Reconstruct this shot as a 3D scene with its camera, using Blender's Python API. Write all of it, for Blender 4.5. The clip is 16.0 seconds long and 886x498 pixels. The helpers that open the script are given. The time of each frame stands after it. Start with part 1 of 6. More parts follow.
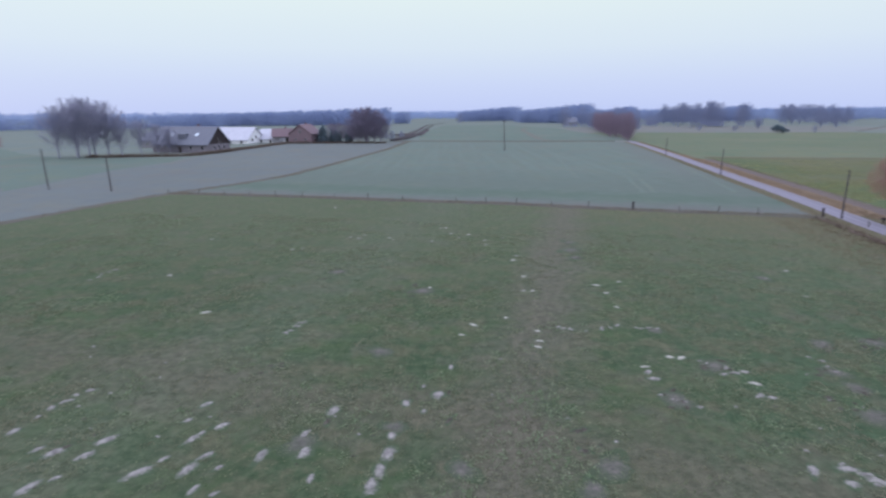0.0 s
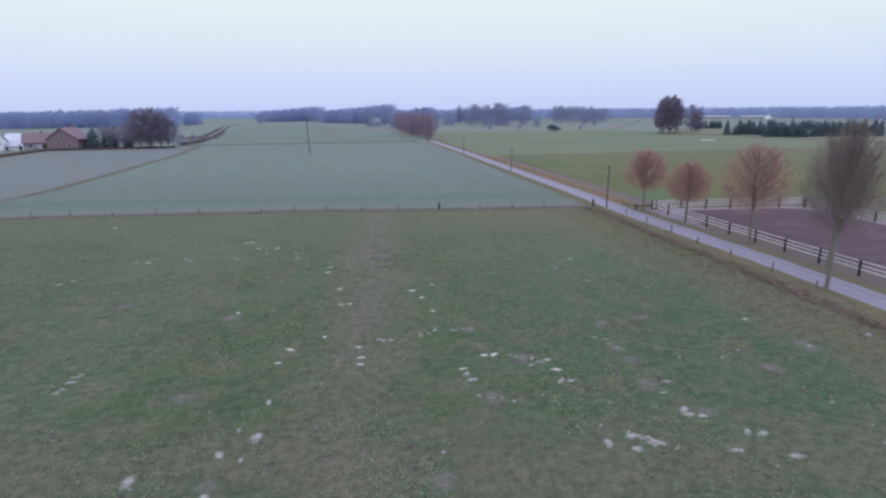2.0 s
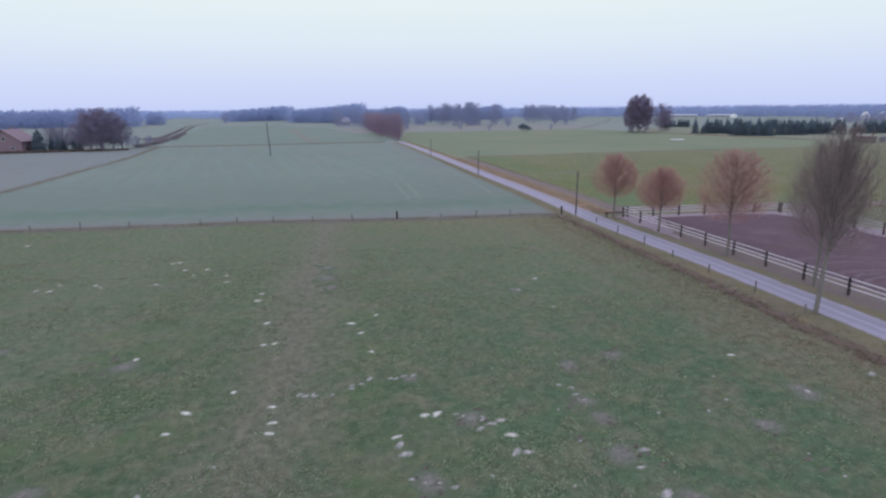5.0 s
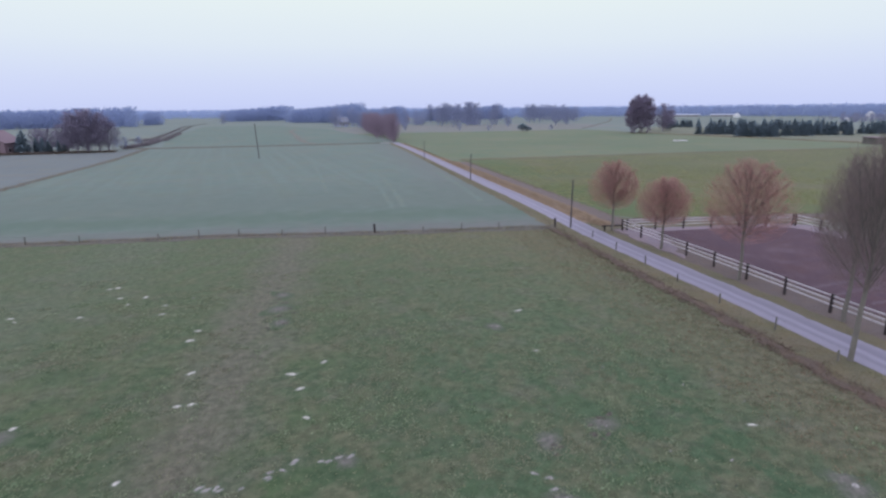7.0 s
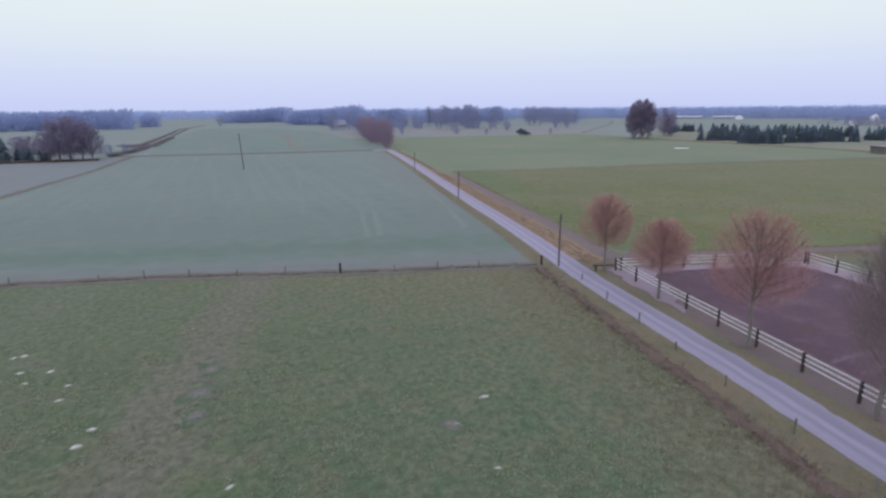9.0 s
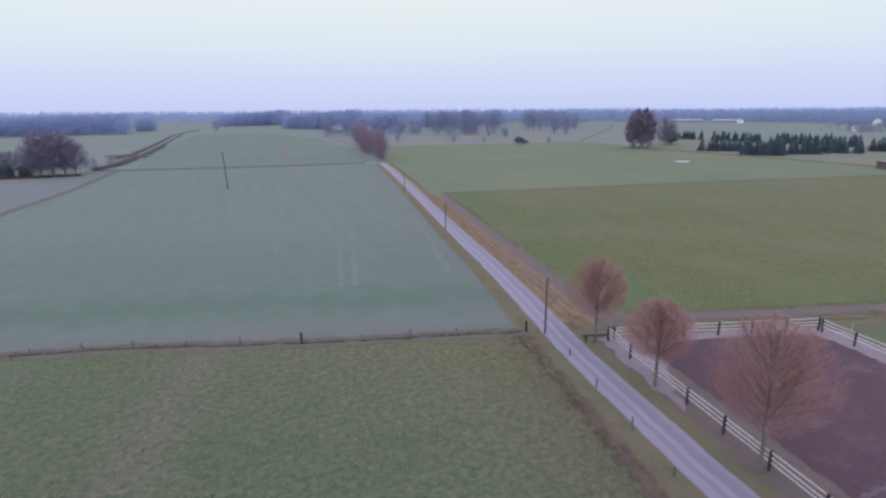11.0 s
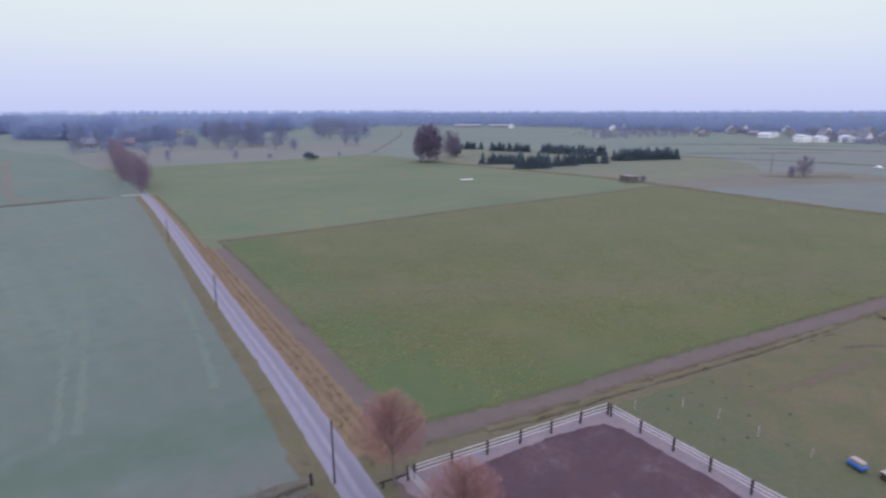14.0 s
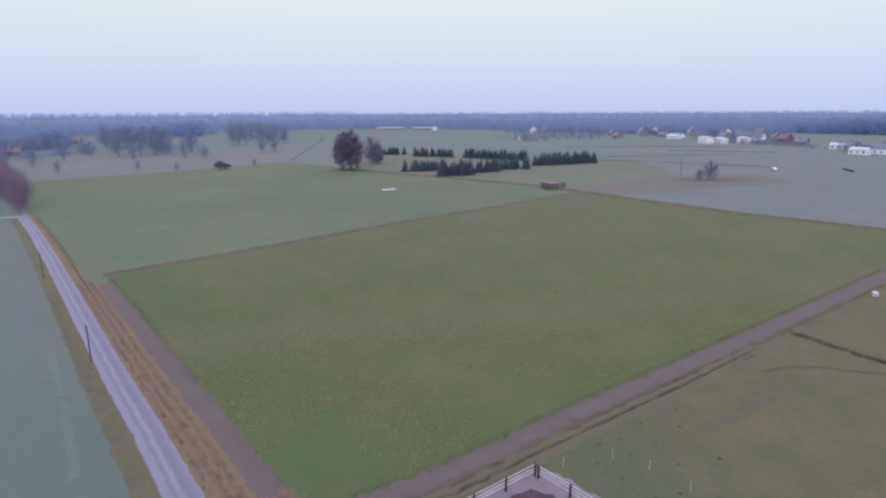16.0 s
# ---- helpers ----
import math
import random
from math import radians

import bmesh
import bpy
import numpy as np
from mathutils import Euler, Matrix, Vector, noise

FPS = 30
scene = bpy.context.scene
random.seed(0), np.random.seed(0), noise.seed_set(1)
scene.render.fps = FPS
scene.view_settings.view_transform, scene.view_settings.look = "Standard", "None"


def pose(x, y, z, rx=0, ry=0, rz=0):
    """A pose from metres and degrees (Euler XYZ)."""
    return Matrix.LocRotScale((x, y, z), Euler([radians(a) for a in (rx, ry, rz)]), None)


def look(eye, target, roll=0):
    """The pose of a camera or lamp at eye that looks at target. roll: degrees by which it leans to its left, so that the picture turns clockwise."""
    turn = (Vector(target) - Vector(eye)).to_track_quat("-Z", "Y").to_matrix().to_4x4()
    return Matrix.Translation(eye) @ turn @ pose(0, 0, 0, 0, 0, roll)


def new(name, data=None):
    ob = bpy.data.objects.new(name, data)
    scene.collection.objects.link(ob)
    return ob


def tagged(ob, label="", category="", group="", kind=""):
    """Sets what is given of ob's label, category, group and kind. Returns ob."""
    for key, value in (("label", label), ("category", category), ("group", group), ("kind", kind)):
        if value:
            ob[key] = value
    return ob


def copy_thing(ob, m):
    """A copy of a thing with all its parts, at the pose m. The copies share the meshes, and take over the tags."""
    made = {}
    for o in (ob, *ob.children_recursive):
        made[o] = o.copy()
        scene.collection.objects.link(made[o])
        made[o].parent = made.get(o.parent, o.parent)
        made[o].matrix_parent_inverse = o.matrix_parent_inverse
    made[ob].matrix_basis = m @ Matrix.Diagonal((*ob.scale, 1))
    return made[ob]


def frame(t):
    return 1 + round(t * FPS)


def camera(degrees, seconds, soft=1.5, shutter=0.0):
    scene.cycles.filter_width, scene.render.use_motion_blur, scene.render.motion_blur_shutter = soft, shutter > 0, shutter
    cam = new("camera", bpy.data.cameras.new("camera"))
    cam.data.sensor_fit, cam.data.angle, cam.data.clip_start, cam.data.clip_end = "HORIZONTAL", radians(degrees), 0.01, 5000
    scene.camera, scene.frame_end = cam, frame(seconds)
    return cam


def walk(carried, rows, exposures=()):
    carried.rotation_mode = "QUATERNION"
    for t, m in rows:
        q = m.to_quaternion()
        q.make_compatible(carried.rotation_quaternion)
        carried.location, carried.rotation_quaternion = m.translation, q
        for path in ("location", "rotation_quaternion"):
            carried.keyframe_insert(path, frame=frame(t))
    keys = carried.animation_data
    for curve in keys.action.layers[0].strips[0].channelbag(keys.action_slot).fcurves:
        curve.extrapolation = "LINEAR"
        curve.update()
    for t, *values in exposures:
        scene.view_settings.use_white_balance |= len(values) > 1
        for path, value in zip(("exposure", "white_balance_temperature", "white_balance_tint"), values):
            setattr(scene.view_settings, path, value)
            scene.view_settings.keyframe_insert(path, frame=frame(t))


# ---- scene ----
# ---- camera ----
cam = camera(79.00, 16.0, soft=2.4, shutter=0.5)
ROWS = [
    (0.0, -0.059, 0.301, 12.478, 0.673, -14.112, -0.438),
    (0.5, 0.003, 0.398, 12.599, -4.970, -14.183, -0.496),
    (1.0, -0.035, 0.586, 12.714, -11.405, -14.193, -0.405),
    (1.5, 0.073, 0.852, 12.925, -16.473, -14.226, -0.413),
    (2.0, 0.218, 1.190, 13.140, -19.448, -14.280, -0.427),
    (2.5, 0.515, 1.664, 13.316, -20.971, -14.314, -0.423),
    (3.0, 0.987, 2.296, 13.373, -21.642, -14.336, -0.467),
    (3.5, 1.608, 3.054, 13.395, -22.011, -14.370, -0.535),
    (4.0, 2.331, 3.848, 13.439, -22.229, -14.412, -0.545),
    (6.5, 7.342, 9.463, 13.474, -22.152, -14.417, -0.529),
    (7.0, 8.601, 10.731, 13.872, -22.023, -14.468, -0.566),
    (7.5, 9.901, 12.032, 14.401, -21.943, -14.467, -0.523),
    (8.0, 11.230, 13.395, 14.977, -21.968, -14.445, -0.493),
    (8.5, 12.631, 14.773, 15.683, -21.908, -14.516, -0.524),
    (9.0, 14.075, 16.247, 16.552, -21.864, -14.475, -0.495),
    (11.5, 20.479, 23.419, 22.609, -21.817, -14.456, -0.466),
    (12.0, 21.799, 24.971, 23.915, -23.015, -14.396, -0.479),
    (12.5, 23.129, 26.397, 25.225, -26.758, -14.443, -0.446),
    (13.0, 24.519, 27.984, 26.599, -34.427, -14.556, -0.320),
    (13.5, 26.026, 29.247, 27.851, -37.981, -14.506, -0.310),
    (14.0, 27.556, 30.462, 29.232, -43.175, -14.525, -0.229),
    (14.5, 29.170, 31.581, 30.537, -47.821, -14.572, -0.250),
    (15.0, 30.914, 32.550, 31.455, -49.645, -14.461, -0.250),
    (15.5, 32.566, 33.268, 31.817, -50.316, -14.508, -0.349),
    (16.0, 34.156, 33.868, 32.001, -50.943, -14.467, -0.370),
]
walk(cam, [(t, pose(x, y, z, 90 + pitch, 0, yaw) @ pose(0, 0, 0, 0, 0, roll)) for t, x, y, z, yaw, pitch, roll in ROWS],
     exposures=[(0.0, -0.02, 6090, 8.1), (3.5, 0.02, 6190, 9.1), (7.0, 0.02, 6290, 9.9), (9.0, 0.01, 6330, 10.3), (13.0, -0.01, 6310, 11.2), (16.0, -0.05, 6270, 11.8)])

# ---- world and light: a closed winter cloud cover at dusk ----
world = bpy.data.worlds.new("overcast_sky")
scene.world = world
world.use_nodes = True
wn, wl = world.node_tree.nodes, world.node_tree.links
wn.clear()
w_out = wn.new("ShaderNodeOutputWorld")
w_bg = wn.new("ShaderNodeBackground")
w_sky = wn.new("ShaderNodeTexSky")
w_sky.sky_type = "NISHITA"
w_sky.sun_disc = False
w_sky.sun_elevation = radians(12)
w_sky.sun_rotation = radians(-70)
w_dim = wn.new("ShaderNodeVectorMath")
w_dim.operation = "SCALE"
w_dim.inputs["Scale"].default_value = 0.1
w_co = wn.new("ShaderNodeTexCoord")
w_sep = wn.new("ShaderNodeSeparateXYZ")
w_ramp = wn.new("ShaderNodeValToRGB")
stops = ((0.0, (0.58, 0.635, 0.92)), (0.05, (0.65, 0.705, 0.915)), (0.11, (0.75, 0.815, 0.885)), (0.19, (0.825, 0.895, 0.87)), (0.5, (1.33, 1.37, 1.68)), (1.0, (2.1, 2.12, 2.7)))
while len(w_ramp.color_ramp.elements) < len(stops):
    w_ramp.color_ramp.elements.new(0.5)
for e, (p, c) in zip(w_ramp.color_ramp.elements, stops):
    e.position, e.color = p, (*c, 1)
w_mix = wn.new("ShaderNodeMix")
w_mix.data_type = "RGBA"
w_mix.inputs["Factor"].default_value = 0.965
wl.new(w_co.outputs["Generated"], w_sep.inputs[0])
wl.new(w_sep.outputs["Z"], w_ramp.inputs[0])
wl.new(w_sky.outputs[0], w_dim.inputs[0])
wl.new(w_dim.outputs[0], w_mix.inputs[6])
wl.new(w_ramp.outputs[0], w_mix.inputs[7])
wl.new(w_mix.outputs[2], w_bg.inputs[0])
wl.new(w_bg.outputs[0], w_out.inputs[0])
w_bg.inputs[1].default_value = 1.0

sun = new("sun", bpy.data.lights.new("sun", "SUN"))
sun.data.energy, sun.data.angle, sun.data.color = 0.5, radians(25), (1.0, 0.95, 0.92)
sun.matrix_world = look((-60, -20, 60), (0, 40, 0))


# ---- materials ----
def links_of(name):
    m = bpy.data.materials.new(name)
    m.use_nodes = True
    return m, m.node_tree.nodes, m.node_tree.links, m.node_tree.nodes["Principled BSDF"]


def noise_of(n, l, vec, scale, detail=4.0, rough=0.55):
    t = n.new("ShaderNodeTexNoise")
    t.inputs["Scale"].default_value, t.inputs["Detail"].default_value, t.inputs["Roughness"].default_value = scale, detail, rough
    if vec is not None:
        l.new(vec, t.inputs["Vector"])
    return t.outputs["Fac"]


def ramp_of(n, l, fac, lo, hi):
    r = n.new("ShaderNodeMapRange")
    r.inputs["From Min"].default_value, r.inputs["From Max"].default_value = lo, hi
    l.new(fac, r.inputs["Value"])
    return r.outputs["Result"]


def mix_of(n, l, fac, a, b):
    m = n.new("ShaderNodeMix")
    m.data_type = "RGBA"
    if isinstance(fac, float):
        m.inputs[0].default_value = fac
    else:
        l.new(fac, m.inputs[0])
    for i, v in ((6, a), (7, b)):
        if isinstance(v, tuple):
            m.inputs[i].default_value = (*v, 1)
        else:
            l.new(v, m.inputs[i])
    return m.outputs[2]


def bump_of(n, l, p, height, strength, dist):
    b = n.new("ShaderNodeBump")
    b.inputs["Strength"].default_value, b.inputs["Distance"].default_value = strength, dist
    l.new(height, b.inputs["Height"])
    l.new(b.outputs[0], p.inputs["Normal"])


def field_mat(name, main, light, dry, patch=0.09, fine=1.3, dry_lo=0.5, dry_hi=0.75, stripe=0.0, angle=-10.4, grain=0.25, bump=0.6, edges=(), bands=(), spread=0.07, soft=0.13):
    """Turf or soil: broad patches, tufty mottling, fine grain; stripe adds faint drilled or rolled lines along the given heading."""
    m, n, l, p = links_of(name)
    pos = n.new("ShaderNodeNewGeometry").outputs["Position"]
    broad = ramp_of(n, l, noise_of(n, l, pos, patch, 5, 0.6), 0.35, 0.65)
    mott = ramp_of(n, l, noise_of(n, l, pos, fine, 8, 0.78), 0.5 - soft, 0.5 + soft)
    fin = noise_of(n, l, pos, fine * 9, 3, 0.7)
    c = mix_of(n, l, mott, main, light)
    dryf = n.new("ShaderNodeMath")
    dryf.operation = "MULTIPLY"
    l.new(ramp_of(n, l, noise_of(n, l, pos, patch * 2.3, 6, 0.65), dry_lo, dry_hi), dryf.inputs[0])
    l.new(ramp_of(n, l, noise_of(n, l, pos, fine * 1.7, 4, 0.6), 0.3, 0.6), dryf.inputs[1])
    c = mix_of(n, l, dryf.outputs[0], c, dry)
    olive = (main[0] * 0.5 + light[0] * 0.75, light[1] * 0.98, light[2] * 0.72)
    o = n.new("ShaderNodeMath")
    o.operation, o.inputs[1].default_value = "MULTIPLY", 0.55
    l.new(ramp_of(n, l, noise_of(n, l, pos, patch * 4.5, 6, 0.72), 0.46, 0.62), o.inputs[0])
    c = mix_of(n, l, o.outputs[0], c, olive)
    deep = tuple(v * 0.85 for v in main)
    k = n.new("ShaderNodeMath")
    k.operation, k.inputs[1].default_value = "MULTIPLY", 0.4
    l.new(broad, k.inputs[0])
    c = mix_of(n, l, k.outputs[0], c, deep)
    if stripe:
        mp = n.new("ShaderNodeMapping")
        mp.inputs["Rotation"].default_value = (0, 0, radians(-angle))
        mp.inputs["Scale"].default_value = (0.45, 0.012, 1)
        l.new(pos, mp.inputs["Vector"])
        s = n.new("ShaderNodeMath")
        s.operation, s.inputs[1].default_value = "MULTIPLY", stripe
        l.new(ramp_of(n, l, noise_of(n, l, mp.outputs[0], 1.0, 3, 0.5), 0.45, 0.7), s.inputs[0])
        c = mix_of(n, l, s.outputs[0], c, light)
    for nx, ny, lo, hi, tone, much in edges:
        dot = n.new("ShaderNodeVectorMath")
        dot.operation, dot.inputs[1].default_value = "DOT_PRODUCT", (nx, ny, 0)
        l.new(pos, dot.inputs[0])
        wave = n.new("ShaderNodeMath")
        wave.operation, wave.inputs[1].default_value = "MULTIPLY_ADD", 1.6
        l.new(noise_of(n, l, pos, 0.45, 5, 0.7), wave.inputs[0])
        l.new(ramp_of(n, l, dot.outputs["Value"], lo, hi), wave.inputs[2])
        k2 = n.new("ShaderNodeMath")
        k2.operation, k2.inputs[1].default_value = "MULTIPLY", much
        l.new(ramp_of(n, l, wave.outputs[0], 0.75, 1.65), k2.inputs[0])
        c = mix_of(n, l, k2.outputs[0], c, mix_of(n, l, mott, tuple(v * (1 - spread) for v in tone), tuple(v * (1 + spread) for v in tone)))
    for nx, ny, mid, half, tone, much in bands:
        dot = n.new("ShaderNodeVectorMath")
        dot.operation, dot.inputs[1].default_value = "DOT_PRODUCT", (nx, ny, 0)
        l.new(pos, dot.inputs[0])
        away = n.new("ShaderNodeMath")
        away.operation, away.inputs[1].default_value = "SUBTRACT", mid
        l.new(dot.outputs["Value"], away.inputs[0])
        size = n.new("ShaderNodeMath")
        size.operation = "ABSOLUTE"
        l.new(away.outputs[0], size.inputs[0])
        wave = n.new("ShaderNodeMath")
        wave.operation, wave.inputs[1].default_value = "MULTIPLY_ADD", 2.2
        l.new(noise_of(n, l, pos, 0.3, 6, 0.7), wave.inputs[0])
        l.new(ramp_of(n, l, size.outputs[0], half, 0.0), wave.inputs[2])
        k3 = n.new("ShaderNodeMath")
        k3.operation, k3.inputs[1].default_value = "MULTIPLY", much
        l.new(ramp_of(n, l, wave.outputs[0], 1.15, 2.0), k3.inputs[0])
        c = mix_of(n, l, k3.outputs[0], c, mix_of(n, l, mott, tuple(v * (1 - spread) for v in tone), tuple(v * (1 + spread) for v in tone)))
    g = n.new("ShaderNodeMath")
    g.operation, g.inputs[1].default_value = "MULTIPLY", grain * 2
    l.new(ramp_of(n, l, fin, 0.35, 0.75), g.inputs[0])
    c = mix_of(n, l, g.outputs[0], c, tuple(v * 1.35 for v in light))
    l.new(c, p.inputs["Base Color"])
    p.inputs["Roughness"].default_value = 0.95
    p.inputs["Specular IOR Level"].default_value = 0.15
    bump_of(n, l, p, noise_of(n, l, pos, fine * 4, 5, 0.7), bump, 0.12)
    return m


def plain_mat(name, a, b, scale=3.0, rough=0.8, metal=0.0, bump=0.2, random=0.0, stretch=(1, 1, 1), spec=0.3):
    """Two tones mixed by noise in the object's own space; random darkens or lightens whole objects or islands."""
    m, n, l, p = links_of(name)
    co = n.new("ShaderNodeTexCoord").outputs["Object"]
    mp = n.new("ShaderNodeMapping")
    mp.inputs["Scale"].default_value = stretch
    l.new(co, mp.inputs["Vector"])
    c = mix_of(n, l, ramp_of(n, l, noise_of(n, l, mp.outputs[0], scale, 5, 0.65), 0.3, 0.7), a, b)
    if random:
        r = n.new("ShaderNodeObjectInfo").outputs["Random"]
        k = n.new("ShaderNodeMath")
        k.operation, k.inputs[1].default_value = "MULTIPLY", random
        l.new(r, k.inputs[0])
        c = mix_of(n, l, k.outputs[0], c, tuple(v * 0.5 for v in a))
    l.new(c, p.inputs["Base Color"])
    p.inputs["Roughness"].default_value, p.inputs["Metallic"].default_value = rough, metal
    p.inputs["Specular IOR Level"].default_value = spec
    if bump:
        bump_of(n, l, p, noise_of(n, l, mp.outputs[0], scale * 5, 4, 0.6), bump, 0.03)
    return m


def leafy_mat(name, a, b, c=None):
    """Blades, twigs and leaves: each little piece takes its own tone."""
    m, n, l, p = links_of(name)
    r = n.new("ShaderNodeNewGeometry").outputs["Random Per Island"]
    col = mix_of(n, l, r, a, b)
    if c:
        pos = n.new("ShaderNodeTexCoord").outputs["Object"]
        col = mix_of(n, l, ramp_of(n, l, noise_of(n, l, pos, 0.35, 3, 0.6), 0.4, 0.62), col, c)
    l.new(col, p.inputs["Base Color"])
    p.inputs["Roughness"].default_value = 0.9
    p.inputs["Specular IOR Level"].default_value = 0.1
    thin = n.new("ShaderNodeBsdfTranslucent")
    l.new(col, thin.inputs[0])
    both = n.new("ShaderNodeMixShader")
    both.inputs[0].default_value = 0.45
    l.new(p.outputs[0], both.inputs[1])
    l.new(thin.outputs[0], both.inputs[2])
    l.new(both.outputs[0], n["Material Output"].inputs["Surface"])
    return m


def road_mat():
    m, n, l, p = links_of("worn_asphalt")
    pos = n.new("ShaderNodeNewGeometry").outputs["Position"]
    uv = n.new("ShaderNodeUVMap")
    uv.uv_map = "UVMap"
    sep = n.new("ShaderNodeSeparateXYZ")
    l.new(uv.outputs[0], sep.inputs[0])
    wob = n.new("ShaderNodeMath")
    wob.operation = "MULTIPLY_ADD"
    l.new(noise_of(n, l, pos, 0.35, 3), wob.inputs[0])
    wob.inputs[1].default_value = 0.12
    l.new(sep.outputs["X"], wob.inputs[2])
    curve = n.new("ShaderNodeValToRGB")
    el = curve.color_ramp.elements
    tones = ((0.0, 0.55), (0.1, 0.75), (0.26, 0.8), (0.40, 0.25), (0.52, 0.95), (0.58, 0.95), (0.68, 0.2), (0.86, 0.35), (1.0, 0.7))
    while len(el) < len(tones):
        el.new(0.5)
    for e, (q, v) in zip(el, tones):
        e.position, e.color = q, (v, v, v, 1)
    l.new(wob.outputs[0], curve.inputs[0])
    c = mix_of(n, l, curve.outputs[0], ROAD_DARK, ROAD_PALE)
    patches = ramp_of(n, l, noise_of(n, l, pos, 0.5, 6, 0.65), 0.4, 0.75)
    k = n.new("ShaderNodeMath")
    k.operation, k.inputs[1].default_value = "MULTIPLY", 0.45
    l.new(patches, k.inputs[0])
    c = mix_of(n, l, k.outputs[0], c, ROAD_PATCH)
    l.new(c, p.inputs["Base Color"])
    p.inputs["Roughness"].default_value = 0.85
    bump_of(n, l, p, noise_of(n, l, pos, 30, 4, 0.7), 0.3, 0.02)
    return m


ROAD_DARK, ROAD_PALE, ROAD_PATCH = (0.100, 0.092, 0.122), (0.182, 0.168, 0.212), (0.132, 0.120, 0.146)
# The 30-54 edge is olive turf, lightened northward to stand for distance haze.
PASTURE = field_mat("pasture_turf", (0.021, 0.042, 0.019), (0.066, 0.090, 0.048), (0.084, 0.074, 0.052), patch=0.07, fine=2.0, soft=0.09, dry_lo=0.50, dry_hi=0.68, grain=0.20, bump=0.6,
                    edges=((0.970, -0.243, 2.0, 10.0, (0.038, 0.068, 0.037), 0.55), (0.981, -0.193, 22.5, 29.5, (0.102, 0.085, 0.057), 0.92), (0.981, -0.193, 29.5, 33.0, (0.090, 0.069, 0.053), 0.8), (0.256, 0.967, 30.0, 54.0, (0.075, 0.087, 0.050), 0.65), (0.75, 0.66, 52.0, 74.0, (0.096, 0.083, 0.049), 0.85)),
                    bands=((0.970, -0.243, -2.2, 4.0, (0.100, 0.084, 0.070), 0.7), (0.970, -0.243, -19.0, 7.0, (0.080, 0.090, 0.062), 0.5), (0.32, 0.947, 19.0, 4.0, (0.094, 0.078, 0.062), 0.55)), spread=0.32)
# Bluish main tones hold distance haze; the band keeps the near part duller.
CROP = field_mat("winter_crop", (0.083, 0.118, 0.099), (0.102, 0.132, 0.112), (0.112, 0.112, 0.102), patch=0.03, fine=1.2, dry_lo=0.42, dry_hi=0.72, stripe=0.9, grain=0.12, bump=0.05,
                 edges=((0.256, 0.967, 82.5, 74.5, (0.108, 0.096, 0.096), 0.95), (0.983, -0.183, 20.0, 33.0, (0.103, 0.104, 0.098), 0.7)),
                 bands=((0.256, 0.967, 98.0, 34.0, (0.082, 0.101, 0.085), 0.75), (0.256, 0.967, 86.0, 7.0, (0.064, 0.092, 0.068), 0.75)))
CROP_THIN = field_mat("thin_crop", (0.090, 0.120, 0.103), (0.106, 0.132, 0.114), (0.112, 0.116, 0.106), patch=0.05, fine=1.2, grain=0.12, bump=0.05)
NORTHFIELD = field_mat("north_field", (0.078, 0.110, 0.092), (0.098, 0.128, 0.108), (0.128, 0.112, 0.104), patch=0.02, fine=0.6, dry_lo=0.50, dry_hi=0.66, stripe=0.4, grain=0.1, bump=0.05)
LEFTFIELD = field_mat("stubble_field", (0.096, 0.108, 0.110), (0.112, 0.128, 0.124), (0.108, 0.102, 0.110), patch=0.03, fine=0.4, stripe=0.3, angle=25, grain=0.1, bump=0.25)
MEADOW = field_mat("big_meadow", (0.036, 0.058, 0.024), (0.096, 0.098, 0.044), (0.112, 0.088, 0.054), patch=0.05, fine=2.0, soft=0.09, dry_lo=0.44, dry_hi=0.62, grain=0.30, bump=0.4,
                   edges=((0.6, 0.8, 110.0, 185.0, (0.084, 0.086, 0.060), 0.45),), bands=((0.5, 0.866, 92.0, 9.0, (0.046, 0.080, 0.034), 0.5), (0.98, -0.2, 46.0, 10.0, (0.040, 0.078, 0.035), 0.6), (0.6, 0.8, 124.0, 10.0, (0.098, 0.084, 0.062), 0.45)), spread=0.1)
FARMEADOW = field_mat("far_meadow", (0.068, 0.101, 0.062), (0.101, 0.122, 0.076), (0.128, 0.116, 0.084), patch=0.022, fine=0.5, dry_lo=0.38, dry_hi=0.60, grain=0.15, bump=0.3)
HORSE = field_mat("horse_paddock_turf", (0.058, 0.070, 0.038), (0.094, 0.090, 0.050), (0.126, 0.088, 0.062), patch=0.11, fine=1.6, dry_lo=0.36, dry_hi=0.54, bump=0.4, edges=((0.95, -0.3, 70.0, 58.0, (0.052, 0.074, 0.044), 0.6),), spread=0.2)
# Pasture tones shifted pale and bluish for distance haze.
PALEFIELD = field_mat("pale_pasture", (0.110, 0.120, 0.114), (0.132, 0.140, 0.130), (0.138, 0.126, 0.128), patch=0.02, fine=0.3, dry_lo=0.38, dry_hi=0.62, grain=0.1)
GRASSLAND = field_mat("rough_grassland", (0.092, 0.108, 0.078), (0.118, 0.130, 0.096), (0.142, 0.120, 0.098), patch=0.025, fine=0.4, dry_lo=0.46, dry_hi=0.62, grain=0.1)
# Winter fields and open country: cool tones hold painted distance haze.
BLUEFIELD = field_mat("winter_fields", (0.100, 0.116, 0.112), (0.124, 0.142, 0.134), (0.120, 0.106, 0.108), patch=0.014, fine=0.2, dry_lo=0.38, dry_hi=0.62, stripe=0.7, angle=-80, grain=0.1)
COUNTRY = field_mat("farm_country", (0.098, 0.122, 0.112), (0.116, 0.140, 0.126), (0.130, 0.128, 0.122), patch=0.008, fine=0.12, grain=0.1)
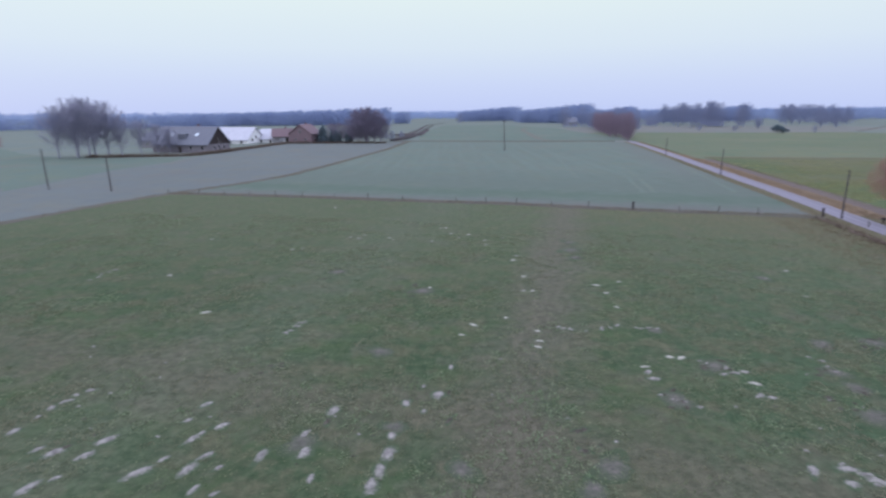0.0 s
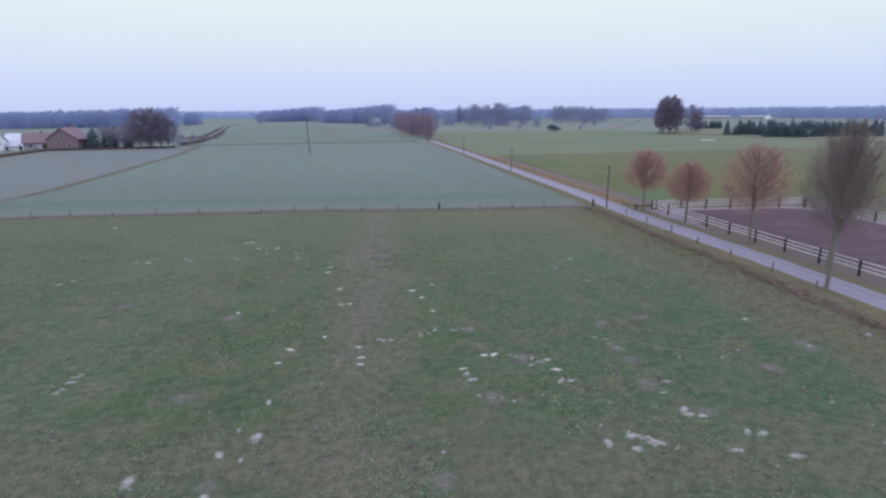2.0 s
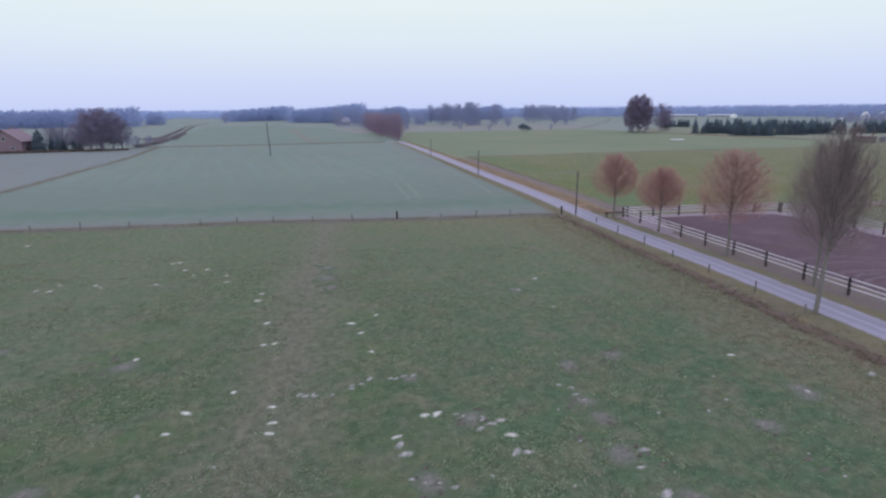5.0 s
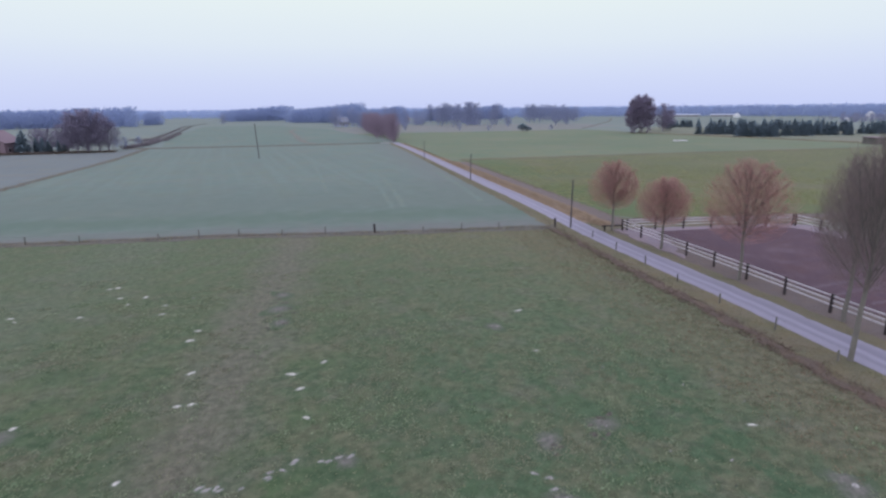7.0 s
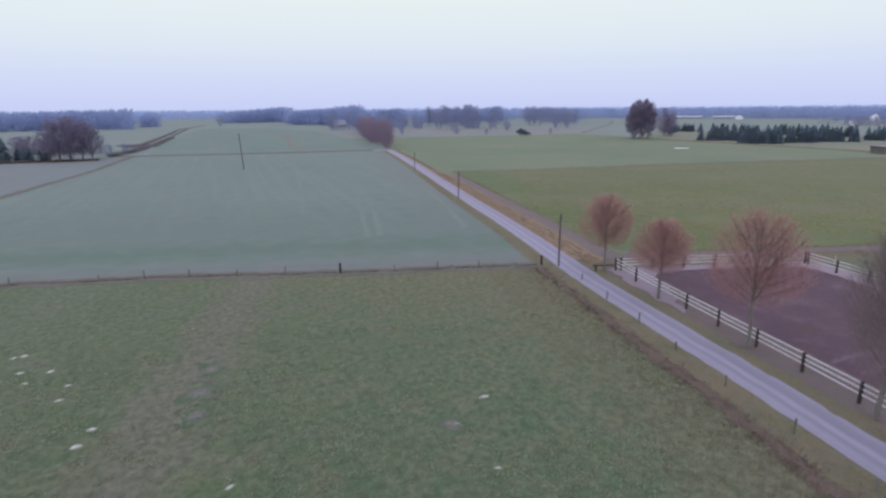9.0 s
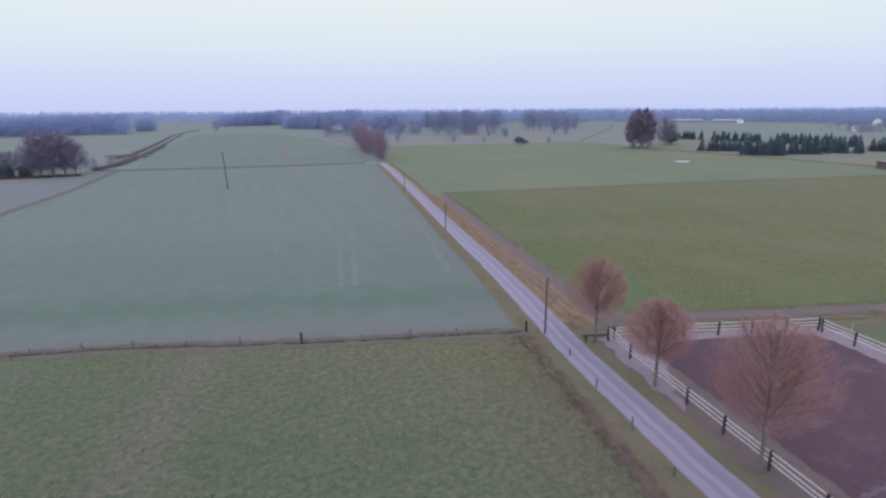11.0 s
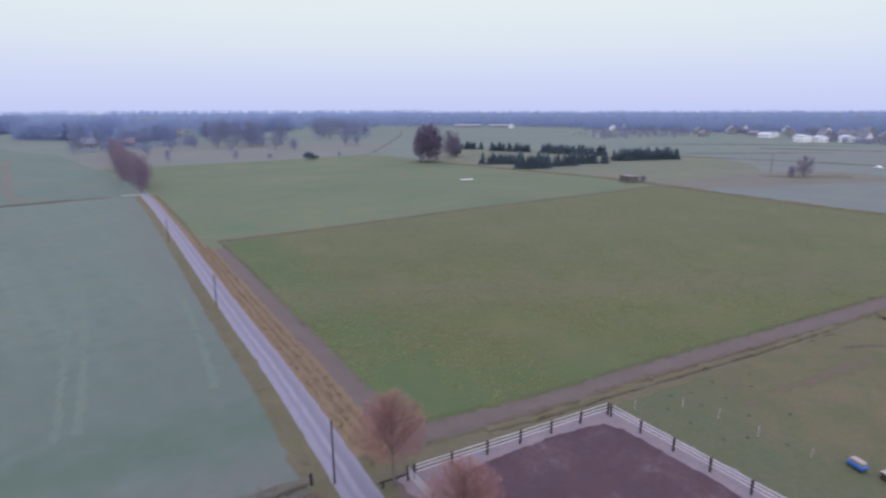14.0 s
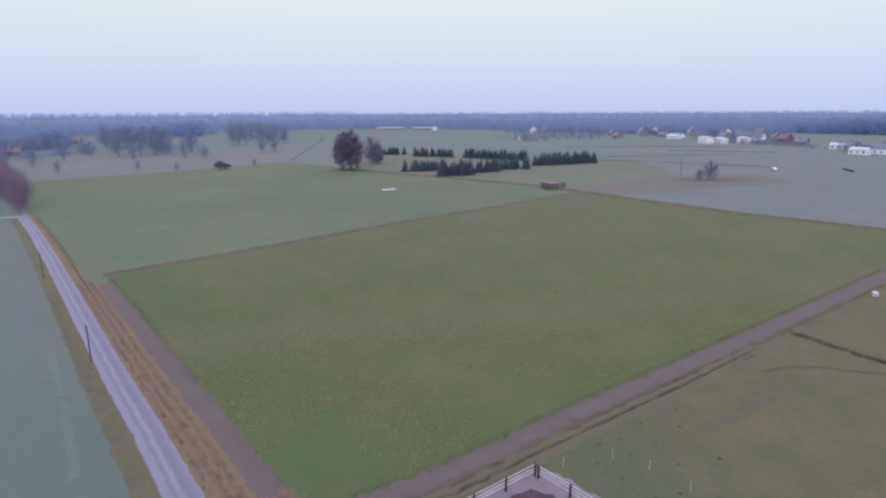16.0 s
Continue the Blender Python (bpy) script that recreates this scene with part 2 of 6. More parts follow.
VERGE = field_mat("verge_turf", (0.080, 0.077, 0.050), (0.103, 0.095, 0.060), (0.122, 0.092, 0.068), patch=0.15, fine=1.6, dry_lo=0.4, dry_hi=0.65)
DRYGRASS = field_mat("dead_grass", (0.118, 0.086, 0.062), (0.150, 0.110, 0.072), (0.092, 0.068, 0.054), patch=0.2, fine=1.5)
MUD = field_mat("wet_mud_track", (0.090, 0.071, 0.066), (0.110, 0.091, 0.086), (0.076, 0.060, 0.054), patch=0.25, fine=1.4, stripe=0.5, grain=0.15)
BROWNSTRIP = field_mat("bramble_soil", (0.070, 0.053, 0.045), (0.090, 0.069, 0.054), (0.070, 0.060, 0.042), patch=0.3, fine=1.8)
DITCH = field_mat("ditch_bed", (0.036, 0.034, 0.036), (0.052, 0.046, 0.042), (0.060, 0.054, 0.044), patch=0.3, fine=1.5)
SAND_LIGHT = field_mat("raked_riding_sand", (0.082, 0.062, 0.076), (0.096, 0.074, 0.090), (0.070, 0.050, 0.062), patch=0.2, fine=1.2)
SAND = field_mat("dark_riding_sand", (0.056, 0.035, 0.044), (0.067, 0.043, 0.053), (0.116, 0.084, 0.096), patch=0.10, fine=0.8, dry_lo=0.48, dry_hi=0.66, stripe=0.4, angle=30, grain=0.12)
PALESAND = field_mat("pale_sand", (0.142, 0.116, 0.134), (0.180, 0.150, 0.170), (0.115, 0.098, 0.104), patch=0.2, fine=1.2)
PALETRACK = field_mat("gravel_track", (0.220, 0.205, 0.220), (0.260, 0.240, 0.255), (0.160, 0.148, 0.150), patch=0.2, fine=1.2)
ROUGH = field_mat("rough_bank_grass", (0.098, 0.098, 0.086), (0.116, 0.114, 0.098), (0.126, 0.102, 0.092), patch=0.05, fine=0.8, dry_lo=0.38, dry_hi=0.6)


def soil_mat(name, pale, dark, grass=(0.060, 0.082, 0.048), lo=0.62, hi=1.0):
    """Loose soil heaped on turf: crumbly in the middle, thinning out raggedly into the grass at its edge."""
    m, n, l, p = links_of(name)
    pos = n.new("ShaderNodeNewGeometry").outputs["Position"]
    co = n.new("ShaderNodeTexCoord").outputs["Object"]
    flat = n.new("ShaderNodeVectorMath")
    flat.operation, flat.inputs[1].default_value = "MULTIPLY", (1, 1, 0)
    l.new(co, flat.inputs[0])
    size = n.new("ShaderNodeVectorMath")
    size.operation = "LENGTH"
    l.new(flat.outputs[0], size.inputs[0])
    rag = n.new("ShaderNodeMath")
    rag.operation, rag.inputs[1].default_value = "MULTIPLY_ADD", 1.7
    l.new(noise_of(n, l, pos, 6.5, 6, 0.75), rag.inputs[0])
    l.new(size.outputs["Value"], rag.inputs[2])
    c = mix_of(n, l, ramp_of(n, l, noise_of(n, l, pos, 4.5, 5, 0.65), 0.36, 0.64), dark, pale)
    c = mix_of(n, l, ramp_of(n, l, rag.outputs[0], lo + 0.85, hi + 0.85), c, grass)
    l.new(c, p.inputs["Base Color"])
    p.inputs["Roughness"].default_value, p.inputs["Specular IOR Level"].default_value = 0.95, 0.1
    bump_of(n, l, p, noise_of(n, l, pos, 14, 4, 0.7), 0.8, 0.05)
    return m


MOLE = soil_mat("sandy_soil", (0.300, 0.280, 0.265), (0.160, 0.148, 0.142), lo=0.3, hi=0.8)
MOLE_DARK = soil_mat("damp_soil", (0.104, 0.094, 0.078), (0.042, 0.036, 0.030), lo=0.35, hi=0.85)
MOLE_WHITE = soil_mat("dry_white_sand", (0.430, 0.415, 0.365), (0.250, 0.238, 0.210), lo=0.35, hi=0.85)
TRODDEN_BROWN = soil_mat("trodden_paddock_earth", (0.122, 0.090, 0.080), (0.096, 0.072, 0.058), (0.090, 0.084, 0.050), lo=0.1, hi=0.8)
TRODDEN = soil_mat("trodden_pasture_soil", (0.138, 0.126, 0.112), (0.074, 0.074, 0.062), (0.056, 0.075, 0.044), lo=0.15, hi=0.85)
PATH = field_mat("worn_path", (0.076, 0.073, 0.063), (0.094, 0.089, 0.076), (0.080, 0.067, 0.058), patch=0.3, fine=1.5)
ROAD = road_mat()

BLADES = leafy_mat("grass_blades", (0.105, 0.150, 0.074), (0.215, 0.235, 0.140), (0.190, 0.180, 0.118))
PALE_BLADES = leafy_mat("pale_coarse_blades", (0.120, 0.185, 0.095), (0.260, 0.300, 0.190), (0.205, 0.205, 0.140))
MEADOW_BLADES = leafy_mat("meadow_blades", (0.150, 0.190, 0.080), (0.300, 0.295, 0.135), (0.270, 0.235, 0.120))
STRAW = leafy_mat("straw_blades", (0.150, 0.116, 0.078), (0.250, 0.196, 0.130), (0.175, 0.130, 0.090))
VERGE_BLADES = leafy_mat("verge_blades", (0.120, 0.124, 0.072), (0.200, 0.190, 0.116), (0.180, 0.144, 0.102))
DRAIN_SCRUB = leafy_mat("dark_drain_scrub", (0.130, 0.118, 0.130), (0.190, 0.168, 0.178))
BRAMBLE = leafy_mat("bramble_twigs", (0.112, 0.086, 0.074), (0.172, 0.134, 0.106))
BARK = plain_mat("grey_bark", (0.120, 0.112, 0.100), (0.175, 0.162, 0.142), 6, 0.95, bump=0.6, stretch=(1, 1, 0.25))
TWIG_GREY = leafy_mat("grey_twigs", (0.225, 0.180, 0.178), (0.315, 0.250, 0.240))
TWIG_RED = leafy_mat("russet_twigs", (0.400, 0.240, 0.225), (0.540, 0.325, 0.290), (0.460, 0.268, 0.252))
# Far twigs, purple to farm: lightened and blued, with distance haze in the colour.
TWIG_PURPLE = leafy_mat("hazy_purple_brown_twigs", (0.225, 0.205, 0.280), (0.290, 0.255, 0.330))
TWIG_ALDER = leafy_mat("hazy_alder_twigs", (0.230, 0.200, 0.280), (0.295, 0.250, 0.330))
TWIG_POPLAR = leafy_mat("hazy_reddish_poplar_twigs", (0.290, 0.235, 0.300), (0.360, 0.285, 0.345))
TWIG_HAZED = leafy_mat("hazy_winter_twigs", (0.255, 0.285, 0.405), (0.318, 0.338, 0.462))
TWIG_FARM = leafy_mat("hazy_farm_twigs", (0.345, 0.350, 0.440), (0.420, 0.410, 0.500))
# Needle colour is raised to a slate blue that stands for distance haze.
NEEDLES = leafy_mat("hazy_spruce_needles", (0.132, 0.182, 0.222), (0.190, 0.245, 0.285))
# Village shrubs carry distance haze as a bluish tint.
SHRUBS = leafy_mat("hazy_village_shrubs", (0.190, 0.200, 0.285), (0.240, 0.242, 0.325))
# Both woods are coloured pale blue in place of distance haze.
WOODS = leafy_mat("hazy_distant_woods", (0.245, 0.297, 0.455), (0.258, 0.310, 0.470))
FARWOODS = leafy_mat("hazy_farthest_woods", (0.295, 0.365, 0.570), (0.305, 0.375, 0.580))
DARKWOOD = plain_mat("tarred_timber", (0.032, 0.026, 0.030), (0.060, 0.046, 0.046), 5, 0.85, random=0.4, stretch=(1, 1, 0.15))
POLEWOOD = plain_mat("old_tarred_pole", (0.060, 0.054, 0.060), (0.092, 0.082, 0.086), 5, 0.85, stretch=(1, 1, 0.15))
GREYWOOD = plain_mat("weathered_timber", (0.115, 0.108, 0.098), (0.160, 0.150, 0.136), 6, 0.9, random=0.5, stretch=(1, 1, 0.15))
WHITEPAINT = plain_mat("white_paint", (0.50, 0.48, 0.50), (0.40, 0.37, 0.38), 3, 0.5, bump=0.1)
WHITEWALL = plain_mat("white_render", (0.80, 0.80, 0.82), (0.70, 0.70, 0.72), 0.6, 0.9)
# Slates and tiles are muted bluish, with distance haze in their colour.
GREYROOF = plain_mat("hazy_grey_slates", (0.130, 0.138, 0.175), (0.165, 0.172, 0.210), 1.2, 0.8, bump=0.4, random=0.2)
REDROOF = plain_mat("hazy_red_tiles", (0.155, 0.112, 0.130), (0.190, 0.132, 0.148), 1.2, 0.85, bump=0.4, random=0.3)
WHITEROOF = plain_mat("pale_sheet_roof", (0.42, 0.42, 0.48), (0.34, 0.34, 0.40), 0.4, 0.5)
# Hall roof greyed and blued to stand for distance haze.
HALLROOF = plain_mat("hazy_sheet_roof", (0.30, 0.32, 0.37), (0.25, 0.26, 0.31), 0.4, 0.6)
# Both brick tones are dulled blue-purple in place of distance haze.
BRICK = plain_mat("hazy_red_brick", (0.150, 0.112, 0.132), (0.185, 0.132, 0.148), 2.5, 0.9, bump=0.4)
SANDSTONE = plain_mat("hazy_pale_brick", (0.20, 0.185, 0.21), (0.16, 0.145, 0.17), 2.5, 0.9)
GREYWALL = plain_mat("grey_plaster", (0.20, 0.20, 0.22), (0.25, 0.245, 0.26), 0.8, 0.9)
GLASS = plain_mat("dark_window_glass", (0.02, 0.022, 0.028), (0.03, 0.032, 0.04), 1, 0.08, bump=0, spec=0.6)
SKYLIGHT = plain_mat("skylight_glass", (0.45, 0.5, 0.55), (0.5, 0.55, 0.6), 1, 0.05, metal=0.6, bump=0)
BLUEPAINT = plain_mat("blue_paint", (0.030, 0.105, 0.320), (0.045, 0.130, 0.350), 3, 0.5, bump=0.1)
HAY = plain_mat("pale_hay", (0.25, 0.205, 0.185), (0.33, 0.275, 0.245), 5, 0.95, bump=0.8)
CARTIN = plain_mat("white_car_paint", (0.75, 0.76, 0.78), (0.68, 0.69, 0.71), 1, 0.3, bump=0)
RUBBER = plain_mat("black_rubber", (0.02, 0.02, 0.02), (0.03, 0.03, 0.03), 4, 0.8)


# ---- small builders ----
from mathutils import geometry


def mesh_of(name, verts, faces, mat, smooth=False):
    me = bpy.data.meshes.new(name)
    me.from_pydata([tuple(v) for v in verts], [], [tuple(f) for f in faces])
    me.materials.append(mat)
    if smooth:
        me.polygons.foreach_set("use_smooth", [True] * len(me.polygons))
    me.update()
    return me


def part(name, me, parent, label="", at=None):
    ob = new(name, me)
    ob.parent = parent
    if at is not None:
        ob.matrix_basis = at
    return tagged(ob, label)


def thing(name, at, label, category, group=""):
    ob = new(name)
    ob.empty_display_size = 0.3
    ob.matrix_basis = at
    return tagged(ob, label, category, group)


def structure(name, me, label):
    return tagged(new(name, me), label, kind="structure")


def bm_mesh(name, bm, mat):
    me = bpy.data.meshes.new(name)
    bm.to_mesh(me)
    bm.free()
    me.materials.append(mat)
    return me


def add_box(bm, x0, x1, y0, y1, z0, z1, bevel=0.0):
    r = bmesh.ops.create_cube(bm, size=1)
    for v in r["verts"]:
        v.co = Vector(((x0 + x1) / 2 + v.co.x * (x1 - x0), (y0 + y1) / 2 + v.co.y * (y1 - y0), (z0 + z1) / 2 + v.co.z * (z1 - z0)))
    if bevel:
        es = list({e for v in r["verts"] for e in v.link_edges})
        bmesh.ops.bevel(bm, geom=es, offset=bevel, segments=1, affect="EDGES")


def box_mesh(name, mat, *boxes, bevel=0.0):
    bm = bmesh.new()
    for b in boxes:
        add_box(bm, *b, bevel=bevel)
    return bm_mesh(name, bm, mat)


def resample(pts, step):
    pts = [np.array(p, float) for p in pts]
    out = []
    for a, b in zip(pts, pts[1:]):
        k = max(1, int(np.linalg.norm(b - a) / step))
        out += [a + (b - a) * i / k for i in range(k)]
    return np.array(out + [pts[-1]])


def smooth_line(pts, step):
    """Points along a soft curve through the given ones."""
    p = np.array(pts, float)
    s = np.concatenate([[0], np.cumsum(np.linalg.norm(np.diff(p, axis=0), axis=1))])
    q = np.arange(0, s[-1], step)
    q = np.append(q, s[-1])
    out = np.stack([np.interp(q, s, p[:, 0]), np.interp(q, s, p[:, 1])], 1)
    for _ in range(6):
        out[1:-1] = (out[:-2] + 2 * out[1:-1] + out[2:]) / 4
    return out


def normals_of(line):
    d = np.gradient(line, axis=0)
    d /= np.linalg.norm(d, axis=1)[:, None]
    return np.stack([d[:, 1], -d[:, 0]], 1)


def sheet_mesh(name, line, z, mat):
    """A flat sheet inside an outline, cut into triangles that never overlap."""
    got = geometry.delaunay_2d_cdt([Vector((float(x), float(y))) for x, y in line], [], [list(range(len(line)))], 1, 1e-4)
    v = got[0]
    faces = []
    for a, b, c in got[2]:
        up = (v[b].x - v[a].x) * (v[c].y - v[a].y) - (v[c].x - v[a].x) * (v[b].y - v[a].y)
        faces.append((a, b, c) if up > 0 else (a, c, b))
    return mesh_of(name, [(p.x, p.y, z) for p in v], faces, mat)


def patch(name, outline, z, mat, label, step=1.5, ragged=0.2):
    """A field: one sheet with a slightly ragged edge."""
    line = resample(list(outline) + [outline[0]], step)[:-1]
    rng = np.random.default_rng(len(line))
    line = line + rng.normal(0, ragged, line.shape)
    return structure(name, sheet_mesh(name, line, z, mat), label)


def ribbon_mesh(name, line, widths, z, mat, cols=1, ragged=0.0, lift=0.0, seed=0):
    """A strip along a line. widths: to its left and right; lift: height of its uneven middle."""
    rng = np.random.default_rng(seed)
    nrm = normals_of(line)
    n, k = len(line), cols + 1
    u = np.linspace(0, 1, k)
    verts, uvs = [], []
    dist = np.concatenate([[0], np.cumsum(np.linalg.norm(np.diff(line, axis=0), axis=1))])
    wl_, wr_ = widths
    for i in range(n):
        a, b = -wl_ + rng.normal(0, ragged), wr_ + rng.normal(0, ragged)
        for j in range(k):
            off = a + (b - a) * u[j]
            h = z + (lift * math.sin(math.pi * u[j]) * rng.uniform(0.5, 1.4) if lift else 0)
            verts.append((*(line[i] + nrm[i] * off), h))
            uvs.append((u[j], dist[i]))
    faces = [(i * k + j, i * k + j + 1, (i + 1) * k + j + 1, (i + 1) * k + j) for i in range(n - 1) for j in range(cols)]
    me = mesh_of(name, verts, faces, mat, smooth=cols > 1)
    lay = me.uv_layers.new(name="UVMap")
    idx = np.empty(len(me.loops), int)
    me.loops.foreach_get("vertex_index", idx)
    lay.data.foreach_set("uv", np.array(uvs)[idx].ravel())
    return me


def tuft_mesh(name, xy, heights, mat, rng, blades=5, spread=0.12, width=0.03, z=0.02, lie=0.8):
    """Tufts of pointed blades, each blade one triangle."""
    n = len(xy)
    base = np.repeat(np.column_stack([xy, np.full(n, z)]), blades, 0)
    h = np.repeat(heights, blades) * rng.uniform(0.6, 1.1, n * blades)
    a = rng.uniform(0, 2 * np.pi, n * blades)
    base[:, :2] += rng.normal(0, spread, (n * blades, 2))
    side = np.stack([np.cos(a), np.sin(a), np.zeros_like(a)], 1) * (width * rng.uniform(0.6, 1.4, n * blades))[:, None]
    tip = base + np.stack([rng.normal(0, 0.8, n * blades) * h, rng.normal(0, 0.8, n * blades) * h, h * lie], 1)
    v = np.stack([base - side, base + side, tip], 1).reshape(-1, 3)
    me = bpy.data.meshes.new(name)
    me.vertices.add(len(v))
    me.vertices.foreach_set("co", v.ravel())
    m = n * blades
    me.loops.add(3 * m)
    me.loops.foreach_set("vertex_index", np.arange(3 * m))
    me.polygons.add(m)
    me.polygons.foreach_set("loop_start", np.arange(m) * 3)
    me.materials.append(mat)
    me.update(calc_edges=True)
    return me


def stuff(name, me, label, category):
    return tagged(new(name, me), label, category, kind="stuff")


def along(line, widths, per_m, rng):
    nrm = normals_of(line)
    length = np.sum(np.linalg.norm(np.diff(line, axis=0), axis=1))
    k = int(length * per_m)
    i = rng.integers(0, len(line) - 1, k)
    f = rng.uniform(0, 1, (k, 1))
    p = line[i] * (1 - f) + line[i + 1] * f
    return p + nrm[i] * rng.uniform(-widths[0], widths[1], k)[:, None]


def inside(xy, poly):
    x, y = xy[:, 0], xy[:, 1]
    res = np.zeros(len(xy), bool)
    for (x0, y0), (x1, y1) in zip(poly, poly[1:] + poly[:1]):
        c = ((y0 > y) != (y1 > y)) & (x < (x1 - x0) * (y - y0) / (y1 - y0 + 1e-9) + x0)
        res ^= c
    return res


def tubes(p0, p1, r0, r1, sides):
    """Tapered tubes between pairs of points, as vertices and faces."""
    p0, p1 = np.asarray(p0, float), np.asarray(p1, float)
    d = p1 - p0
    d /= np.linalg.norm(d, axis=1)[:, None] + 1e-9
    ref = np.where(np.abs(d[:, 2:3]) > 0.9, [[1.0, 0, 0]], [[0, 0, 1.0]])
    u = np.cross(d, ref)
    u /= np.linalg.norm(u, axis=1)[:, None]
    w = np.cross(d, u)
    n = len(p0)
    verts = np.empty((n, 2 * sides, 3))
    for k in range(sides):
        a = 2 * math.pi * k / sides
        o = u * math.cos(a) + w * math.sin(a)
        verts[:, k] = p0 + o * np.asarray(r0)[:, None]
        verts[:, sides + k] = p1 + o * np.asarray(r1)[:, None]
    quad = np.array([(k, (k + 1) % sides, sides + (k + 1) % sides, sides + k) for k in range(sides)])
    faces = (quad[None] + (np.arange(n) * 2 * sides)[:, None, None]).reshape(-1, 4)
    return verts.reshape(-1, 3), faces


def tree_meshes(seed, height, clear, radius, nodes, twigs, twig_len, twig_r, trunk_r, bark, twig_mat, up=0.3, wide=0.5, flecks=0, fleck=0.08, stems=1, skew=1.0):
    """Trunk with limbs, and crown, of a bare tree. It grows by joining points in the crown's hull to the nearest limb.
    clear: height of the bare stem; wide: the share of the crown's height at which it is widest; up: how steeply the limbs rise."""
    rng = np.random.default_rng(seed)
    pts, par = [], []
    for s in range(stems):
        ox, oy = (0, 0) if stems == 1 else rng.normal(0, radius * 0.35, 2)
        k = 5
        for i in range(k):
            lean = rng.normal(0, 0.04, 2) * i
            pts.append((ox + lean[0], oy + lean[1], clear * (0.75 + 0.3 * (s % 2)) * i / (k - 1)))
            par.append(len(pts) - 2 if i else -1)
    hull = []
    while len(hull) < nodes:
        z = rng.uniform(0, 1)
        r = math.sin(math.pi * z ** (math.log(0.5) / math.log(wide))) ** skew
        q = rng.uniform(-1, 1, 2)
        if np.hypot(*q) < r * rng.uniform(0.75, 1.1):
            hull.append((q[0] * radius, q[1] * radius, clear * 0.8 + z * (height - clear * 0.8)))
    hull = np.array(hull)
    hull = hull[np.argsort(hull[:, 2] * (1 + up) + np.hypot(hull[:, 0], hull[:, 1]) * (1 - up))]
    P = np.zeros((len(pts) + nodes, 3))
    P[:len(pts)] = pts
    n0 = len(pts)
    for h in hull:
        d = h - P[:n0]
        dist = np.linalg.norm(d, axis=1)
        cost = dist * (1 + up * 2.2 * (1 - d[:, 2] / (dist + 1e-6))) + 0.25 * np.hypot(P[:n0, 0], P[:n0, 1])
        for i in range(0, n0, 5):
            if i < len(pts):
                cost[i:i + 2] += 50
        j = int(np.argmin(cost))
        P[n0] = h
        par.append(j)
        n0 += 1
    par = np.array(par)
    count = np.ones(n0)
    for i in range(n0 - 1, -1, -1):
        if par[i] >= 0:
            count[par[i]] += count[i]
    rad = np.maximum(trunk_r * (count / count.max()) ** 0.5, twig_r * 1.2)
    ok = par >= 0
    i = np.nonzero(ok)[0]
    v, f = tubes(P[par[i]], P[i], np.minimum(rad[par[i]], rad[i] * 1.5), rad[i], 5)
    trunk = mesh_of("trunk", v, f, bark, smooth=True)
    tips = np.nonzero(count < 6)[0]
    t = np.repeat(tips, max(1, int(twigs / max(1, len(tips)))))
    back = rng.uniform(0, 0.8, (len(t), 1))
    start = P[t] * (1 - back) + P[par[t]] * back
    grow = P[t] - P[par[t]]
    grow /= np.linalg.norm(grow, axis=1)[:, None] + 1e-9
    out = start - np.array([0, 0, clear + (height - clear) * 0.25])
    out /= np.linalg.norm(out, axis=1)[:, None] + 1e-9
    dirs = out * 0.5 + grow * 0.5 + rng.normal(0, 0.42, (len(t), 3)) + np.array([0, 0, up])
    dirs /= np.linalg.norm(dirs, axis=1)[:, None]
    end = start + dirs * (twig_len * rng.uniform(0.4, 1.2, len(t)))[:, None]
    v, f = tubes(start, end, np.full(len(t), twig_r), np.full(len(t), twig_r * 0.25), 3)
    if flecks:
        k = rng.integers(0, len(t), flecks)
        c = start[k] + (end[k] - start[k]) * rng.uniform(0.2, 1.0, (flecks, 1))
        tri = (c[:, None] + rng.normal(0, fleck, (flecks, 3, 3))).reshape(-1, 3)
        b = len(v)
        v = np.concatenate([v, tri])
        f = [tuple(q) for q in f] + [(b + 3 * q, b + 3 * q + 1, b + 3 * q + 2) for q in range(flecks)]
    crown = mesh_of("crown", v, f, twig_mat)
    return trunk, crown


